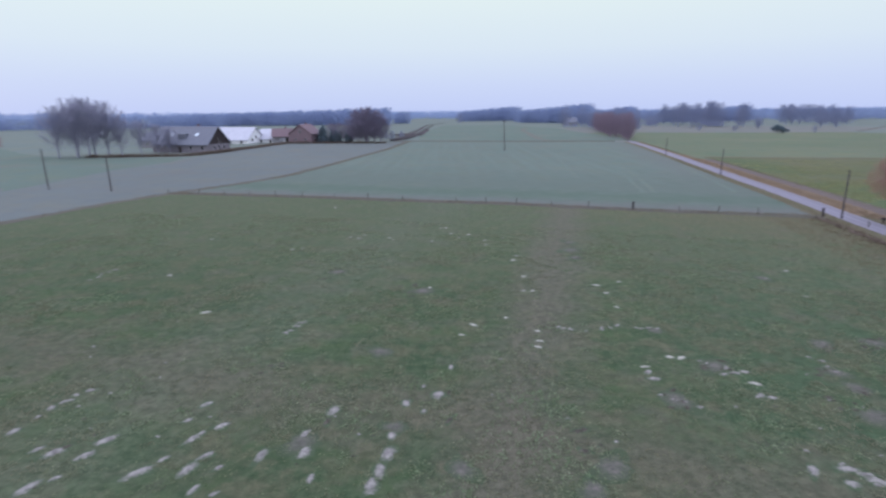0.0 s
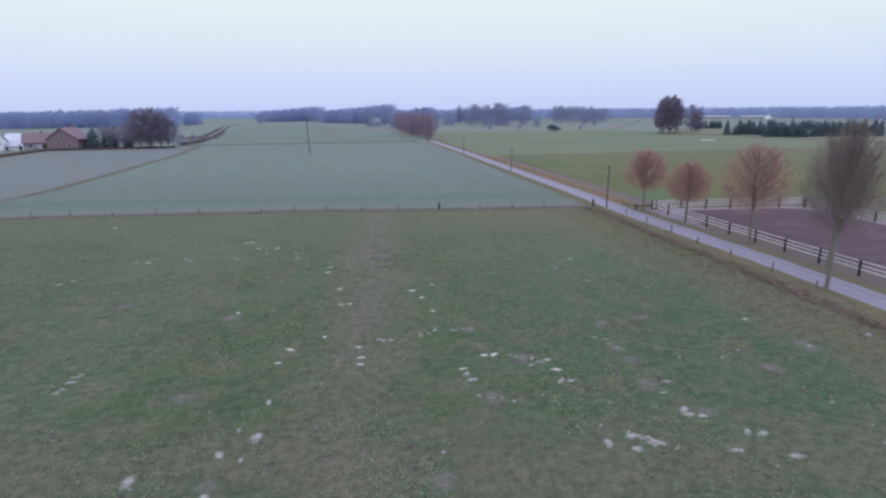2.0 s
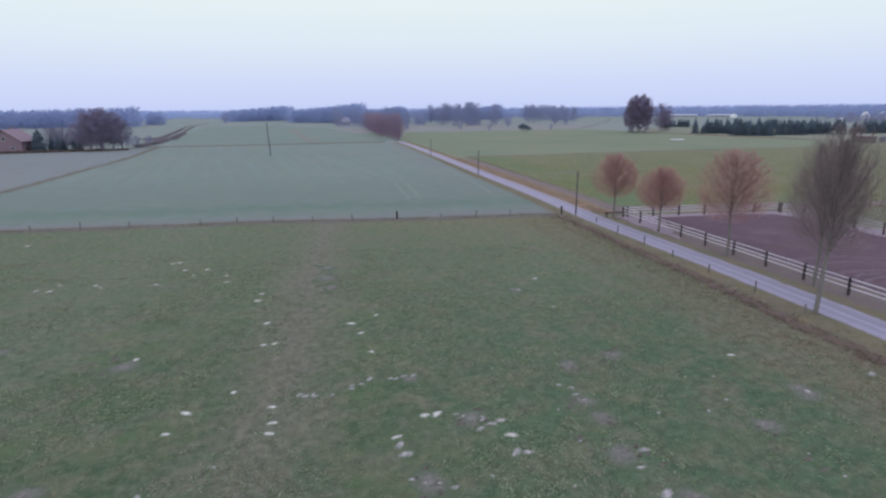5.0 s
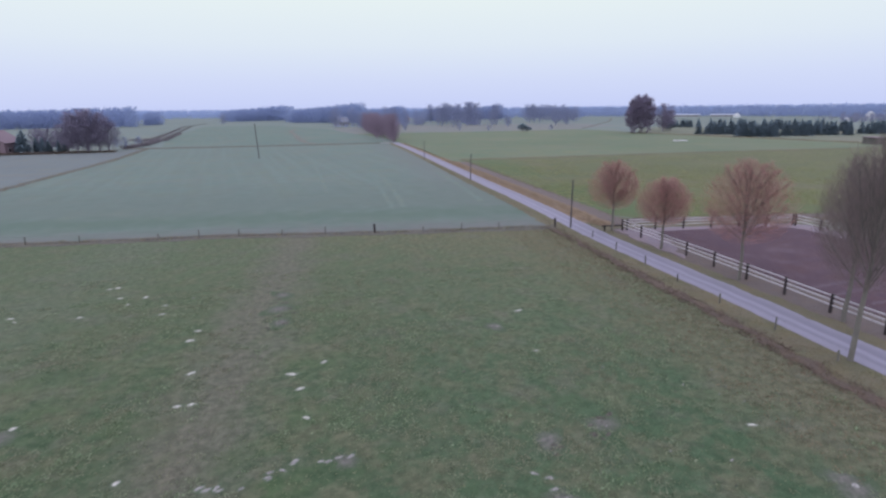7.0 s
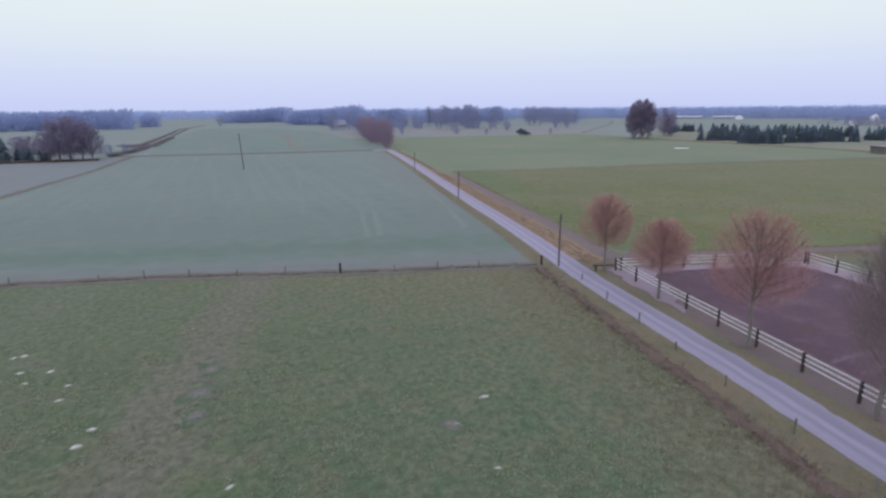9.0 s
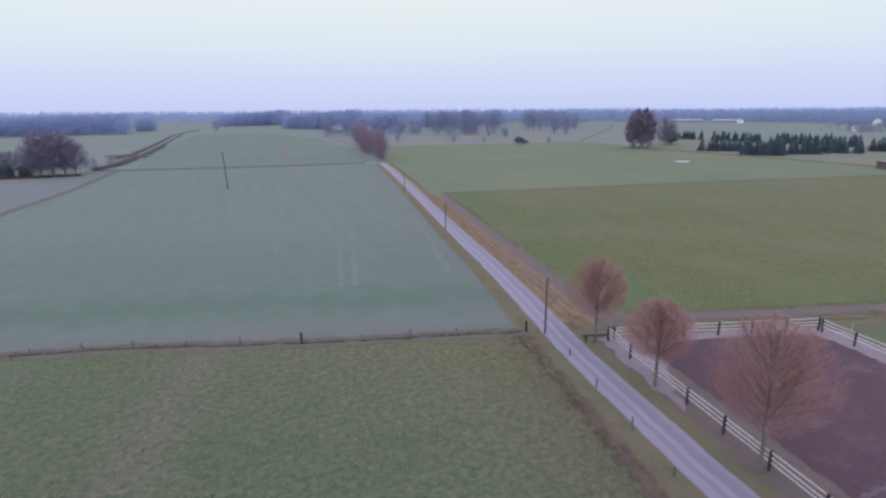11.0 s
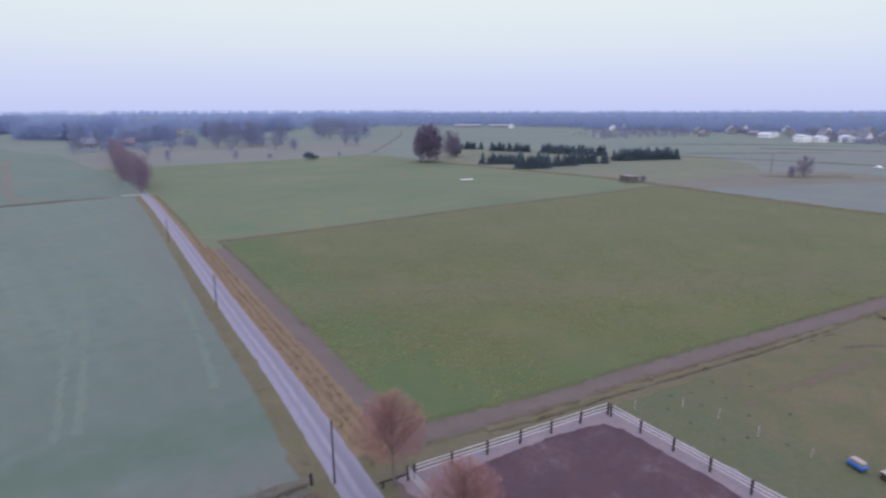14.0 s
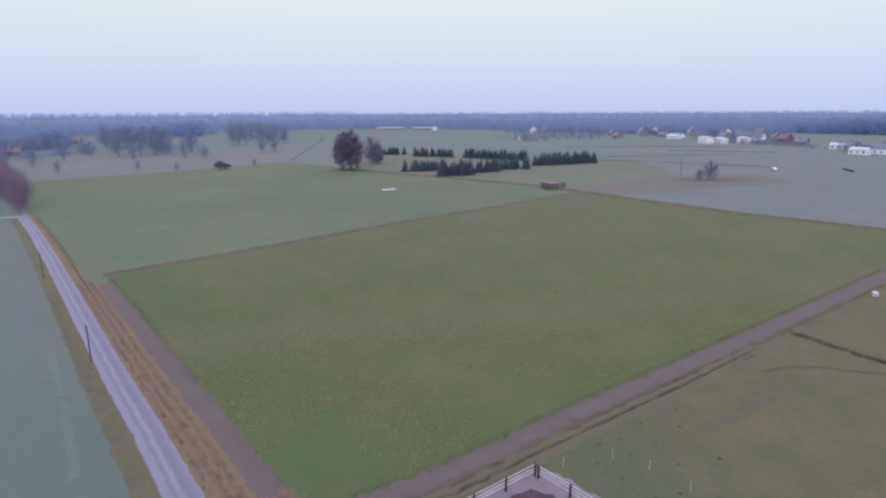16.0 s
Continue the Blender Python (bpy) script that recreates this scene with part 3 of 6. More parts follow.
def lane_tree_meshes(seed, height, clear, radius, twig_mat, limbs=34, low=40, high=62, widest=0.45, top_start=0.75, flecks=0, fleck=0.025, trunk_r=0.15, thick=1.0, shoots=9, bark=None, haze=0, haze_r=0.004, haze_len=0.7):
    """A young roadside tree: a straight leader, straight rising limbs, side shoots and fine twigs inside an oval outline."""
    r = np.random.default_rng(seed)
    zs = np.linspace(-0.15, height * 0.93, 12)
    sway = np.cumsum(r.normal(0, 0.025, (12, 2)), axis=0)
    lead = np.column_stack([sway, zs])
    lr = trunk_r * (1 - 0.92 * (zs / height).clip(0, 1)) ** 0.8
    segs = [(lead[:-1], lead[1:], lr[:-1], lr[1:])]
    mid, half = clear + (height - clear) * widest, (height - clear)

    def reach(p, d):
        """How far the outline lies from p along d."""
        k = np.linspace(0.1, height, 90)
        q = p + d * k[:, None]
        h = np.where(q[:, 2] > mid, (q[:, 2] - mid) / (height - mid), (mid - q[:, 2]) / (mid - clear + 0.6))
        out = (q[:, 0] ** 2 + q[:, 1] ** 2) / radius ** 2 + h ** 2 > 1
        return k[np.argmax(out)] if out.any() else 1.0

    A, B = [], []
    for i in range(limbs):
        q = i / (limbs - 1)
        z0 = clear * 0.95 + (height * top_start - clear) * q
        p = np.array([np.interp(z0, zs, lead[:, 0]), np.interp(z0, zs, lead[:, 1]), z0])
        a = i * 2.39996 + r.normal(0, 0.25)
        e = radians(low + (high - low) * r.uniform(0.2, 1.0) + 12 * q)
        d = np.array([math.cos(a) * math.cos(e), math.sin(a) * math.cos(e), math.sin(e)])
        ln = reach(p, d) * r.uniform(0.82, 1.02)
        pts = [p]
        dd = d.copy()
        for k in range(5):
            dd = dd + np.array([0, 0, 0.06]) + r.normal(0, 0.05, 3)
            dd /= np.linalg.norm(dd)
            pts.append(pts[-1] + dd * ln / 5)
        pts = np.array(pts)
        rr = np.linspace(0.018 + 0.005 * ln, 0.005, 6) * (0.5 + 0.5 * thick)
        segs.append((pts[:-1], pts[1:], rr[:-1], rr[1:]))
        for j in range(int(5 + ln * 4.5)):
            f = r.uniform(0.18, 0.98)
            k = min(int(f * 5), 4)
            b = pts[k] + (pts[k + 1] - pts[k]) * (f * 5 - k)
            side = r.normal(0, 0.6, 3)
            sd = (pts[k + 1] - pts[k])
            sd = sd / np.linalg.norm(sd) + side + np.array([0, 0, 0.25])
            sd /= np.linalg.norm(sd)
            sl = min(reach(b, sd) * 0.9, (0.3 + 0.28 * ln * (1.1 - f)) * r.uniform(0.6, 1.3))
            A.append(b)
            B.append(b + sd * sl)
    A, B = np.array(A), np.array(B)
    segs.append((A, B, np.full(len(A), 0.008 * thick), np.full(len(A), 0.003 * thick)))
    vs, fs, base = [], [], 0
    for p0, p1, r0, r1 in segs:
        v, f = tubes(p0, p1, r0, r1, 6 if len(p0) == 11 else 4 if thick < 1.5 else 3)
        vs.append(v)
        fs += [tuple(x + base for x in q) for q in f]
        base += len(v)
    trunk = mesh_of("trunk", np.concatenate(vs), fs, bark or BARK, True)
    t = np.repeat(np.arange(len(A)), shoots)
    st = A[t] + (B[t] - A[t]) * r.uniform(0.1, 1.0, (len(t), 1))
    d = (B[t] - A[t]) / (np.linalg.norm(B[t] - A[t], axis=1)[:, None] + 1e-6) + r.normal(0, 0.5, (len(t), 3)) + np.array([0, 0, 0.2])
    d /= np.linalg.norm(d, axis=1)[:, None]
    en = st + d * r.uniform(0.15, 0.5, (len(t), 1)) * (0.7 + 0.3 * thick)
    v, f = tubes(st, en, np.full(len(t), 0.005 * thick), np.full(len(t), 0.002 * thick), 3)
    f = [tuple(q) for q in f]
    if flecks:
        k = r.integers(0, len(t), flecks)
        c = st[k] + (en[k] - st[k]) * r.uniform(0.1, 1.1, (flecks, 1))
        tri = (c[:, None] + r.normal(0, fleck, (flecks, 3, 3))).reshape(-1, 3)
        b = len(v)
        v = np.concatenate([v, tri])
        f += [(b + 3 * q, b + 3 * q + 1, b + 3 * q + 2) for q in range(flecks)]
    if haze:
        # the finest twigs, fanning out from the foot of the crown and filling its whole outline
        w = r.normal(0, 1, (haze, 3))
        w *= (r.uniform(0.02, 1, (haze, 1)) ** 0.38) / np.linalg.norm(w, axis=1)[:, None]
        c = np.column_stack([w[:, 0] * radius, w[:, 1] * radius, mid + w[:, 2] * np.where(w[:, 2] > 0, height - mid, mid - clear + 0.3)])
        c[:, :2] *= (1 + 0.09 * np.sin(3 * np.arctan2(w[:, 1], w[:, 0]) + seed) + 0.06 * np.sin(7 * np.arctan2(w[:, 1], w[:, 0]) + 4 * w[:, 2]))[:, None]
        d = c - np.array([0, 0, clear * 0.9 + (mid - clear) * 0.2])
        d = d / (np.linalg.norm(d, axis=1)[:, None] + 1e-6) + r.normal(0, 0.28, (haze, 3)) + np.array([0, 0, 0.25])
        d /= np.linalg.norm(d, axis=1)[:, None]
        ln = haze_len * r.uniform(0.5, 1.2, (haze, 1))
        hv, hf = tubes(c - d * ln * 0.75, c + d * ln * 0.25, np.full(haze, haze_r), np.full(haze, haze_r * 0.5), 3)
        b = len(v)
        v = np.concatenate([v, hv])
        f += [tuple(q + b for q in x) for x in hf]
    return trunk, mesh_of("crown", v, f, twig_mat)


def tree(x, y, meshes, label, category="tree", group="", rz=0, size=1.0, name="tree"):
    t = thing(name, pose(x, y, 0, 0, 0, rz) @ Matrix.Diagonal((size, size, size, 1)), label, category, group)
    part("trunk", meshes[0], t)
    part("crown", meshes[1], t)
    return t


def turned(x, y, rz=0, size=1.0, high=None):
    return pose(x, y, 0, 0, 0, rz) @ Matrix.Diagonal((size, size, high or size, 1))


# ---- the land ----
rng = np.random.default_rng(7)
ROADLINE = smooth_line([(33.5, -14), (38.0, 8), (41.4, 26), (43.3, 36), (45.4, 49.7), (46.8, 58.5), (48.7, 67.3), (50.8, 77), (53.3, 90), (55.9, 105), (67.0, 164), (69.4, 177), (76.0, 214), (80.2, 241), (81.2, 247)], 1.0)
FENCELINE = [(45.2, 64.8), (38.5, 66.8), (29.7, 69.0), (18.8, 72.4), (9.5, 75.8), (1.0, 77.8), (-7.0, 79.6), (-23.0, 83.8), (-41.0, 87.6), (-46.5, 88.5)]
LEFTPATH = smooth_line([(-58, 30), (-56, 50), (-54, 64), (-51, 76), (-46, 89), (-40, 99), (-34.5, 113), (-31, 135), (-26.5, 170), (-22, 205), (-19, 258)], 1.5)
BRAMBLES = smooth_line([(31.0, -10), (34.5, 10), (37.0, 25), (39.0, 34.5), (41.2, 46.5), (43.6, 58.5), (44.6, 64.0)], 1.0)
CROSSDITCH = smooth_line([(-27, 261), (-14.5, 258.5), (10.5, 253.5), (41, 248.5), (74, 246.5)], 2.0)
STRIP_E = [(55.6, 66.0), (56.6, 72), (61.2, 95), (67.2, 125), (71.6, 149)]
TRACK_N = [(57.6, 65.2), (62.6, 63.4), (74, 59.5), (84, 57), (92.7, 54.1), (116.3, 46.9), (172.7, 30), (230, 13)]
TRACK_S = [(53.0, 63.6), (60.2, 61.2), (71.5, 57.7), (81, 55.2), (89, 52.4), (110.6, 45.4), (160.6, 30), (220, 12)]
NORTHLINE = [(71.8, 153.5), (96, 149), (145.5, 142), (190, 133.5), (236, 125)]
EASTDITCH = smooth_line([(236, 272), (238.5, 240), (239.8, 201.5), (240.5, 146), (231, 107), (222, 67.4), (219, 30), (216, -10)], 2.0)
FARLINE = [(88, 352), (113.4, 352), (171, 339), (205, 337), (243, 337), (246, 300), (238, 272)]

radii = [60, 120, 200, 300, 450, 700, 1100, 1800, 3000, 4800]
gv = [(100, 150, 0)] + [(100 + q * math.cos(a), 150 + q * math.sin(a), 0) for q in radii for a in np.arange(96) * math.pi / 48]
gf = [(0, 1 + k, 1 + (k + 1) % 96) for k in range(96)] + [(1 + i * 96 + k, 97 + i * 96 + k, 97 + i * 96 + (k + 1) % 96, 1 + i * 96 + (k + 1) % 96) for i in range(9) for k in range(96)]
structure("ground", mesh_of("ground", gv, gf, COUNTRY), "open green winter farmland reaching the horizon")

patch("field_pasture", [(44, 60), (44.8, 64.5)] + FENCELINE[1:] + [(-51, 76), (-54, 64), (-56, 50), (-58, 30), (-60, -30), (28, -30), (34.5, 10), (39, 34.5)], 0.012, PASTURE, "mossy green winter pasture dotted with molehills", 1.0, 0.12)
patch("field_crop", [tuple(p) for p in ROADLINE[::-1] if 64 < p[1] < 246] + FENCELINE[1:-1] + [tuple(p) for p in LEFTPATH if p[1] > 90] + [(10.5, 253.5), (41, 248.5)], 0.008, CROP, "young green winter crop with faint drill lines, blued for haze", 1.5, 0.1)
patch("field_stubble", [tuple(p) for p in LEFTPATH if p[1] > 45] + [(-28, 246), (-72, 246), (-78, 200), (-79, 172), (-78, 143), (-81, 118), (-85, 98), (-110, 70), (-110, 45)], 0.008, LEFTFIELD, "dull grey-green field beside a worn path", 3, 0.3)
patch("field_meadow", STRIP_E[1:] + NORTHLINE + [(231, 107), (222, 67), (219, 30), (217, 17)] + [(x - 0.3, y - 0.9) for x, y in TRACK_N[::-1][1:-1]] + [(57.6, 64.4), (56.3, 68.0)], 0.016, MEADOW, "broad olive-green meadow with yellowish tufts", 2, 0.2)
patch("field_far_meadow", [(66, 140), (72.5, 149)] + NORTHLINE[1:] + [(240.5, 146), (239.8, 201), (238.5, 240)] + FARLINE[::-1] + [(90, 300), (84, 252), (77.5, 215), (70, 175)], 0.008, FARMEADOW, "far green meadow beyond a shallow ditch", 3, 0.3)
patch("field_horse_paddock", [(70.5, 54.0), (71.5, 56.2), (78, 55.6)] + [(84, 54.2), (95.5, 50.4), (112.2, 45.6), (160, 30.8), (216, 14), (216, -40), (60, -40), (68, 20)], 0.008, HORSE, "grazed horse paddock with brown worn patches", 1.5, 0.2)
patch("field_south", [(42.4, -30), (42.6, 12), (66, 12), (64, -30)], 0.010, HORSE, "grazed turf south of the riding arena", 1.5, 0.2)
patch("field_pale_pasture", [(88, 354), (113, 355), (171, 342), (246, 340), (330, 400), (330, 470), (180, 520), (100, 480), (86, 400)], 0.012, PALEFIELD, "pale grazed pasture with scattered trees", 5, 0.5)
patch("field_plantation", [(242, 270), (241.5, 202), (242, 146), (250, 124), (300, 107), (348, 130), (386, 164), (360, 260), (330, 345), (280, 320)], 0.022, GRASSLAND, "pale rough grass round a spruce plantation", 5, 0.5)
patch("field_east", [(243, 142), (232, 107), (223, 67), (219, 25), (300, -60), (700, -60), (640, 60), (560, 120), (480, 160), (390, 165), (345, 133), (300, 110), (250, 126)], 0.009, BLUEFIELD, "ploughed winter fields, coloured grey-blue for distance haze", 6, 0.6)
patch("field_north", [(-14, 262), (41, 252), (78, 250), (86, 300), (88, 352), (90, 480), (60, 620), (-4, 620), (-16, 430), (-18, 330)], 0.014, NORTHFIELD, "green far field beyond the cross ditch", 4, 0.4)

patch("field_green_strip", [(-77, 92), (-78, 106), (-79.5, 127), (-77.5, 150), (-81, 166), (-119, 166), (-152, 192), (-192, 230), (-232, 238), (-160, 168), (-112, 128)], 0.012, NORTHFIELD, "strip of fresh green grass beside the farmyard", 4, 0.4)
patch("field_ploughed", [(-194, 236), (-318, 386), (-420, 400), (-420, 260), (-236, 244)], 0.012, MUD, "purplish brown ploughed field far behind the farm", 5, 0.5)
patch("lane_margin", [(30.6, -20), (34.3, 10), (36.8, 25), (38.8, 34.5), (41.0, 46.5), (43.4, 58.5), (44.4, 66), (52.0, 66), (52.2, 60.8), (45.6, 20), (42.6, -20)], 0.018, VERGE, "rough grass on both sides of the lane", 1.0, 0.15)
patch("rough_bank", [(238, 141), (262, 126), (300, 119), (330, 101), (340, 78), (322, 62), (295, 74), (268, 92), (234, 112)], 0.03, ROUGH, "brown rough grass on a field bank", 3, 1.2)
patch("corner_turf", [(46, 57), (52.5, 57.5), (53, 60.5), (73, 54.5), (120, 40), (121, 44.5), (84, 56.4), (62, 62.6), (57.4, 64.2), (55.8, 68.5), (55.4, 74), (50, 75)], 0.020, VERGE, "rough turf where lane and tracks meet", 1.0, 0.15)

# the lane, its verges and the farm tracks
structure("road", ribbon_mesh("road", ROADLINE, (1.42, 1.42), 0.05, ROAD, 4, 0.04, 0.02, 1), "narrow grey asphalt farm lane with worn wheel tracks")
structure("verge_west", ribbon_mesh("verge_west", ROADLINE[:-6], (3.5, -1.15), 0.03, VERGE, 3, 0.14, 0.04, 2), "grassy verge of the lane")
south = ROADLINE[ROADLINE[:, 1] < 66]
north = ROADLINE[(ROADLINE[:, 1] > 63) & (ROADLINE[:, 1] < 240)]
structure("verge_east", ribbon_mesh("verge_east", south, (-1.15, 3.0), 0.03, VERGE, 3, 0.15, 0.04, 3), "grassy verge between lane and riding arena")
for k, (part_line, wide) in enumerate([(north[north[:, 1] < 151], 5.5), (north[north[:, 1] > 149], 2.9)]):
    structure("verge_dry", ribbon_mesh("verge_dry", part_line, (-1.15, wide), 0.026 - 0.004 * k, DRYGRASS, 3, 0.14, 0.03, 4 + 20 * k), "rusty dead-grass verge along the lane")
mudline = ROADLINE[(ROADLINE[:, 1] > 63.5) & (ROADLINE[:, 1] < 149)]
structure("track_mud", ribbon_mesh("track_mud", mudline, (-4.7, 7.3), 0.034, MUD, 3, 0.12, 0.04, 8), "muddy brown farm track beside the meadow")
tn, ts = resample(TRACK_N, 0.8), resample(TRACK_S, 0.8)
tn, ts = tn + rng.normal(0, 0.16, tn.shape), ts + rng.normal(0, 0.16, ts.shape)
structure("track_lane", sheet_mesh("track_lane", list(ts) + list(tn[::-1]), 0.038, MUD), "muddy grey-brown track between meadow and paddock")
structure("track_gravel", ribbon_mesh("track_gravel", smooth_line([(81, 244.5), (77, 246.5), (70, 248), (60, 249)], 1), (1.2, 1.2), 0.042, PALETRACK, 2, 0.2, 0.02, 5), "pale gravel turning at the end of the lane")
structure("track_field", ribbon_mesh("track_field", smooth_line([(46.4, 257), (45.6, 275), (46.5, 300), (52, 360), (58, 436), (66, 470)], 2), (1.3, 1.3), 0.03, ROUGH, 3, 0.7, 0.04, 9), "faint reddish farm track across the far field")
for k, (xa, ya, xb, yb) in enumerate([(31.0, 86, 41.0, 140), (32.9, 86, 42.4, 137), (45.8, 86, 55.0, 131), (25.0, 106, 31.0, 158)]):
    structure("track_crop", ribbon_mesh("track_crop", smooth_line([(xa, ya), ((xa + xb) / 2 + 0.5, (ya + yb) / 2), (xb, yb)], 1.0), (0.4, 0.4), 0.014, CROP_THIN, 1, 0.2, 0, 90 + k), "pale wheel track of a tractor in the young crop")
structure("path_left", ribbon_mesh("path_left", LEFTPATH, (0.9, 0.9), 0.024, PATH, 2, 0.25, 0.05, 6), "worn brown path between two fields")
structure("bramble_strip", ribbon_mesh("bramble_strip", BRAMBLES, (0.5, 0.35), 0.024, BROWNSTRIP, 3, 0.25, 0.06, 7), "strip of brown dead bramble along the pasture edge")


def ditch(name, line, bed, bank, label, mat_bank=DRYGRASS, seed=0, lift=0.13):
    structure(name + "_bed", ribbon_mesh(name, line, (bed, bed), 0.036, DITCH, 1, bed * 0.4, 0, seed), label)
    nrm = normals_of(line)
    for k, s in enumerate((1, -1)):
        structure(name + "_bank", ribbon_mesh(name + "_bank", line + nrm * (bed + bank) * s, (bank, bank), 0.02, mat_bank, 3, bank * 0.3, lift, seed + 5 + k), "uneven dead-grass bank of a ditch")


ditch("fence_ditch", smooth_line(FENCELINE, 1.0), 0.22, 0.45, "narrow dark ditch below the field fence", PATH, 11)
ditch("cross_ditch", CROSSDITCH, 0.7, 0.7, "dark ditch across the far field", PATH, 12, 0.2)
ditch("north_ditch", smooth_line(NORTHLINE, 2.0), 0.34, 0.6, "shallow ditch between two meadows", VERGE, 13)
ditch("east_ditch", EASTDITCH, 0.8, 0.8, "dark ditch at the meadow's far edge", VERGE, 14, 0.3)
ditch("drain_west", smooth_line([(-30, 318), (-26.5, 340), (-24.5, 450), (-24.5, 630), (-5, 765)], 4), 0.7, 0.35, "dark drain across far fields", DITCH, 15, 0.3)
ditch("drain_east", smooth_line([(-20.5, 328), (-19.2, 420), (-17.8, 640)], 4), 0.6, 0.3, "second dark drain across far fields", DITCH, 16, 0.3)
ditch("paddock_ditch", smooth_line([(61, 60), (66.8, 57.6), (75.4, 55.2), (84.8, 52.2), (98.8, 47.8), (114, 43.4)], 1.0), 0.10, 0.45, "narrow dark ditch below the farm track", VERGE, 17)
lane = ROADLINE[(ROADLINE[:, 1] > 66) & (ROADLINE[:, 1] < 165)]
ditch("lane_ditch", lane + normals_of(lane) * 2.95, 0.11, 0.4, "narrow dark gully in the dead-grass verge", DRYGRASS, 18)

# far field edges and low hedges seen as dark lines
for k, pts in enumerate([[(369, 183), (383, 125), (385, 78)], [(484, 167), (507, 95)], [(255, 345), (420, 520), (520, 640)], [(333, 205), (395, 185), (470, 118)], [(470, 250), (520, 200), (560, 120)]]):
    structure("far_field_edge", ribbon_mesh("far_field_edge", smooth_line(pts, 6), (1.0, 1.0), 0.03, PATH, 2, 0.5, 0.4, 60 + k), "dark grassy edge between far fields")

# ---- riding arena ----
patch("arena_margin", [(41.9, 10), (42.0, 14), (49.6, 58.4), (50.2, 60.9), (51.4, 61.0), (72.6, 54.3), (64.5, 8)], 0.044, MUD, "trampled purplish soil round the riding surface", 0.8, 0.15)
patch("arena_pale_rim", [(48.3, 47.5), (49.3, 54.5), (50.2, 58.8), (50.6, 60.6), (51.6, 60.6), (72.6, 54.5), (73.4, 52.5), (67.6, 18), (62, 18), (68.5, 45), (69, 52), (55, 56.5), (53, 56.5), (52.0, 53)], 0.048, PALESAND, "pale sand rim inside the arena fence", 0.8, 0.15)
patch("arena_sand", [(48.2, 27), (52.6, 52.6), (53.4, 56.3), (54.6, 57.6), (56.0, 57.5), (64.0, 55.6), (68.4, 54.1), (70.0, 53.2), (70.5, 51.6), (69.3, 43.6), (64.0, 16), (47, 20)], 0.052, SAND, "dark purplish riding sand with hoof and harrow marks", 0.5, 0.08)
# raked arcs in the sand
for k in range(8):
    a0 = rng.uniform(0.2, 1.6)
    arc = [(52 + (5.5 + 0.9 * k) * math.cos(a0 + q * 0.16) + rng.normal(0, 0.15), 24 + (7 + 0.9 * k) * math.sin(a0 + q * 0.16) + rng.normal(0, 0.15)) for q in range(9)]
    arc = [p for p in arc if 50 < p[0] < 64.5 and 20 < p[1] < 44]
    if len(arc) > 3:
        structure("sand_ridge", ribbon_mesh("sand_ridge", smooth_line(arc, 0.3), (0.16, 0.16), 0.056, SAND_LIGHT, 2, 0.07, 0.02, 80 + k), "low raked ridge in the riding sand")

# ---- fences ----
post_me = box_mesh("post", DARKWOOD, (-0.085, 0.085, -0.085, 0.085, -0.1, 1.42), bevel=0.02)
rail_me = box_mesh("rail", WHITEPAINT, (-0.5, 0.5, -0.022, 0.022, -0.05, 0.05), bevel=0.008)


def rail_fence(a, b, count, label):
    a, b = Vector(a), Vector(b)
    t = thing("paddock_fence", pose(a.x, a.y, 0), label, "fence", "riding arena fence")
    d = b - a
    ang = math.degrees(math.atan2(d.y, d.x))
    step = d.length / count
    u = d.normalized()
    for i in range(count + 1):
        part("post", post_me, t, at=pose(u.x * step * i, u.y * step * i, 0, rng.normal(0, 0.8), rng.normal(0, 0.8), ang + rng.normal(0, 3)))
    for i in range(count):
        for z in (0.62, 0.95, 1.28):
            part("rail", rail_me, t, at=pose(u.x * step * (i + 0.5), u.y * step * (i + 0.5), z + rng.normal(0, 0.012), 0, rng.normal(0, 0.25), ang) @ Matrix.Diagonal((step, 1, 1, 1)))
    return t


rail_fence((51.2, 59.9), (43.8, 17.7), 11, "white three-rail arena fence on dark timber posts beside the lane")
rail_fence((71.7, 53.85), (51.75, 59.75), 6, "white three-rail fence along the arena's short side")
rail_fence((71.62, 53.45), (66.4, 20.2), 10, "white three-rail fence between arena and horse paddock")
beam = thing("hitching_rail", pose(50.6, 60.1, 0, 0, 0, -16), "low dark timber barrier at the arena corner", "barrier")
part("rail", box_mesh("rail", DARKWOOD, (-1.9, 0.5, -0.06, 0.06, 0.55, 0.7), bevel=0.02), beam)
part("post", box_mesh("post", DARKWOOD, (-1.6, -1.45, -0.07, 0.07, -0.05, 0.75), bevel=0.02), beam)

stake_me = []
for k in range(3):
    stake_me.append(box_mesh("post", GREYWOOD, (-0.05, 0.05, -0.05, 0.05, -0.1, 0.72 + 0.12 * k), bevel=0.02))
thick_me = box_mesh("post", DARKWOOD, (-0.1, 0.1, -0.1, 0.1, -0.1, 1.15), bevel=0.03)


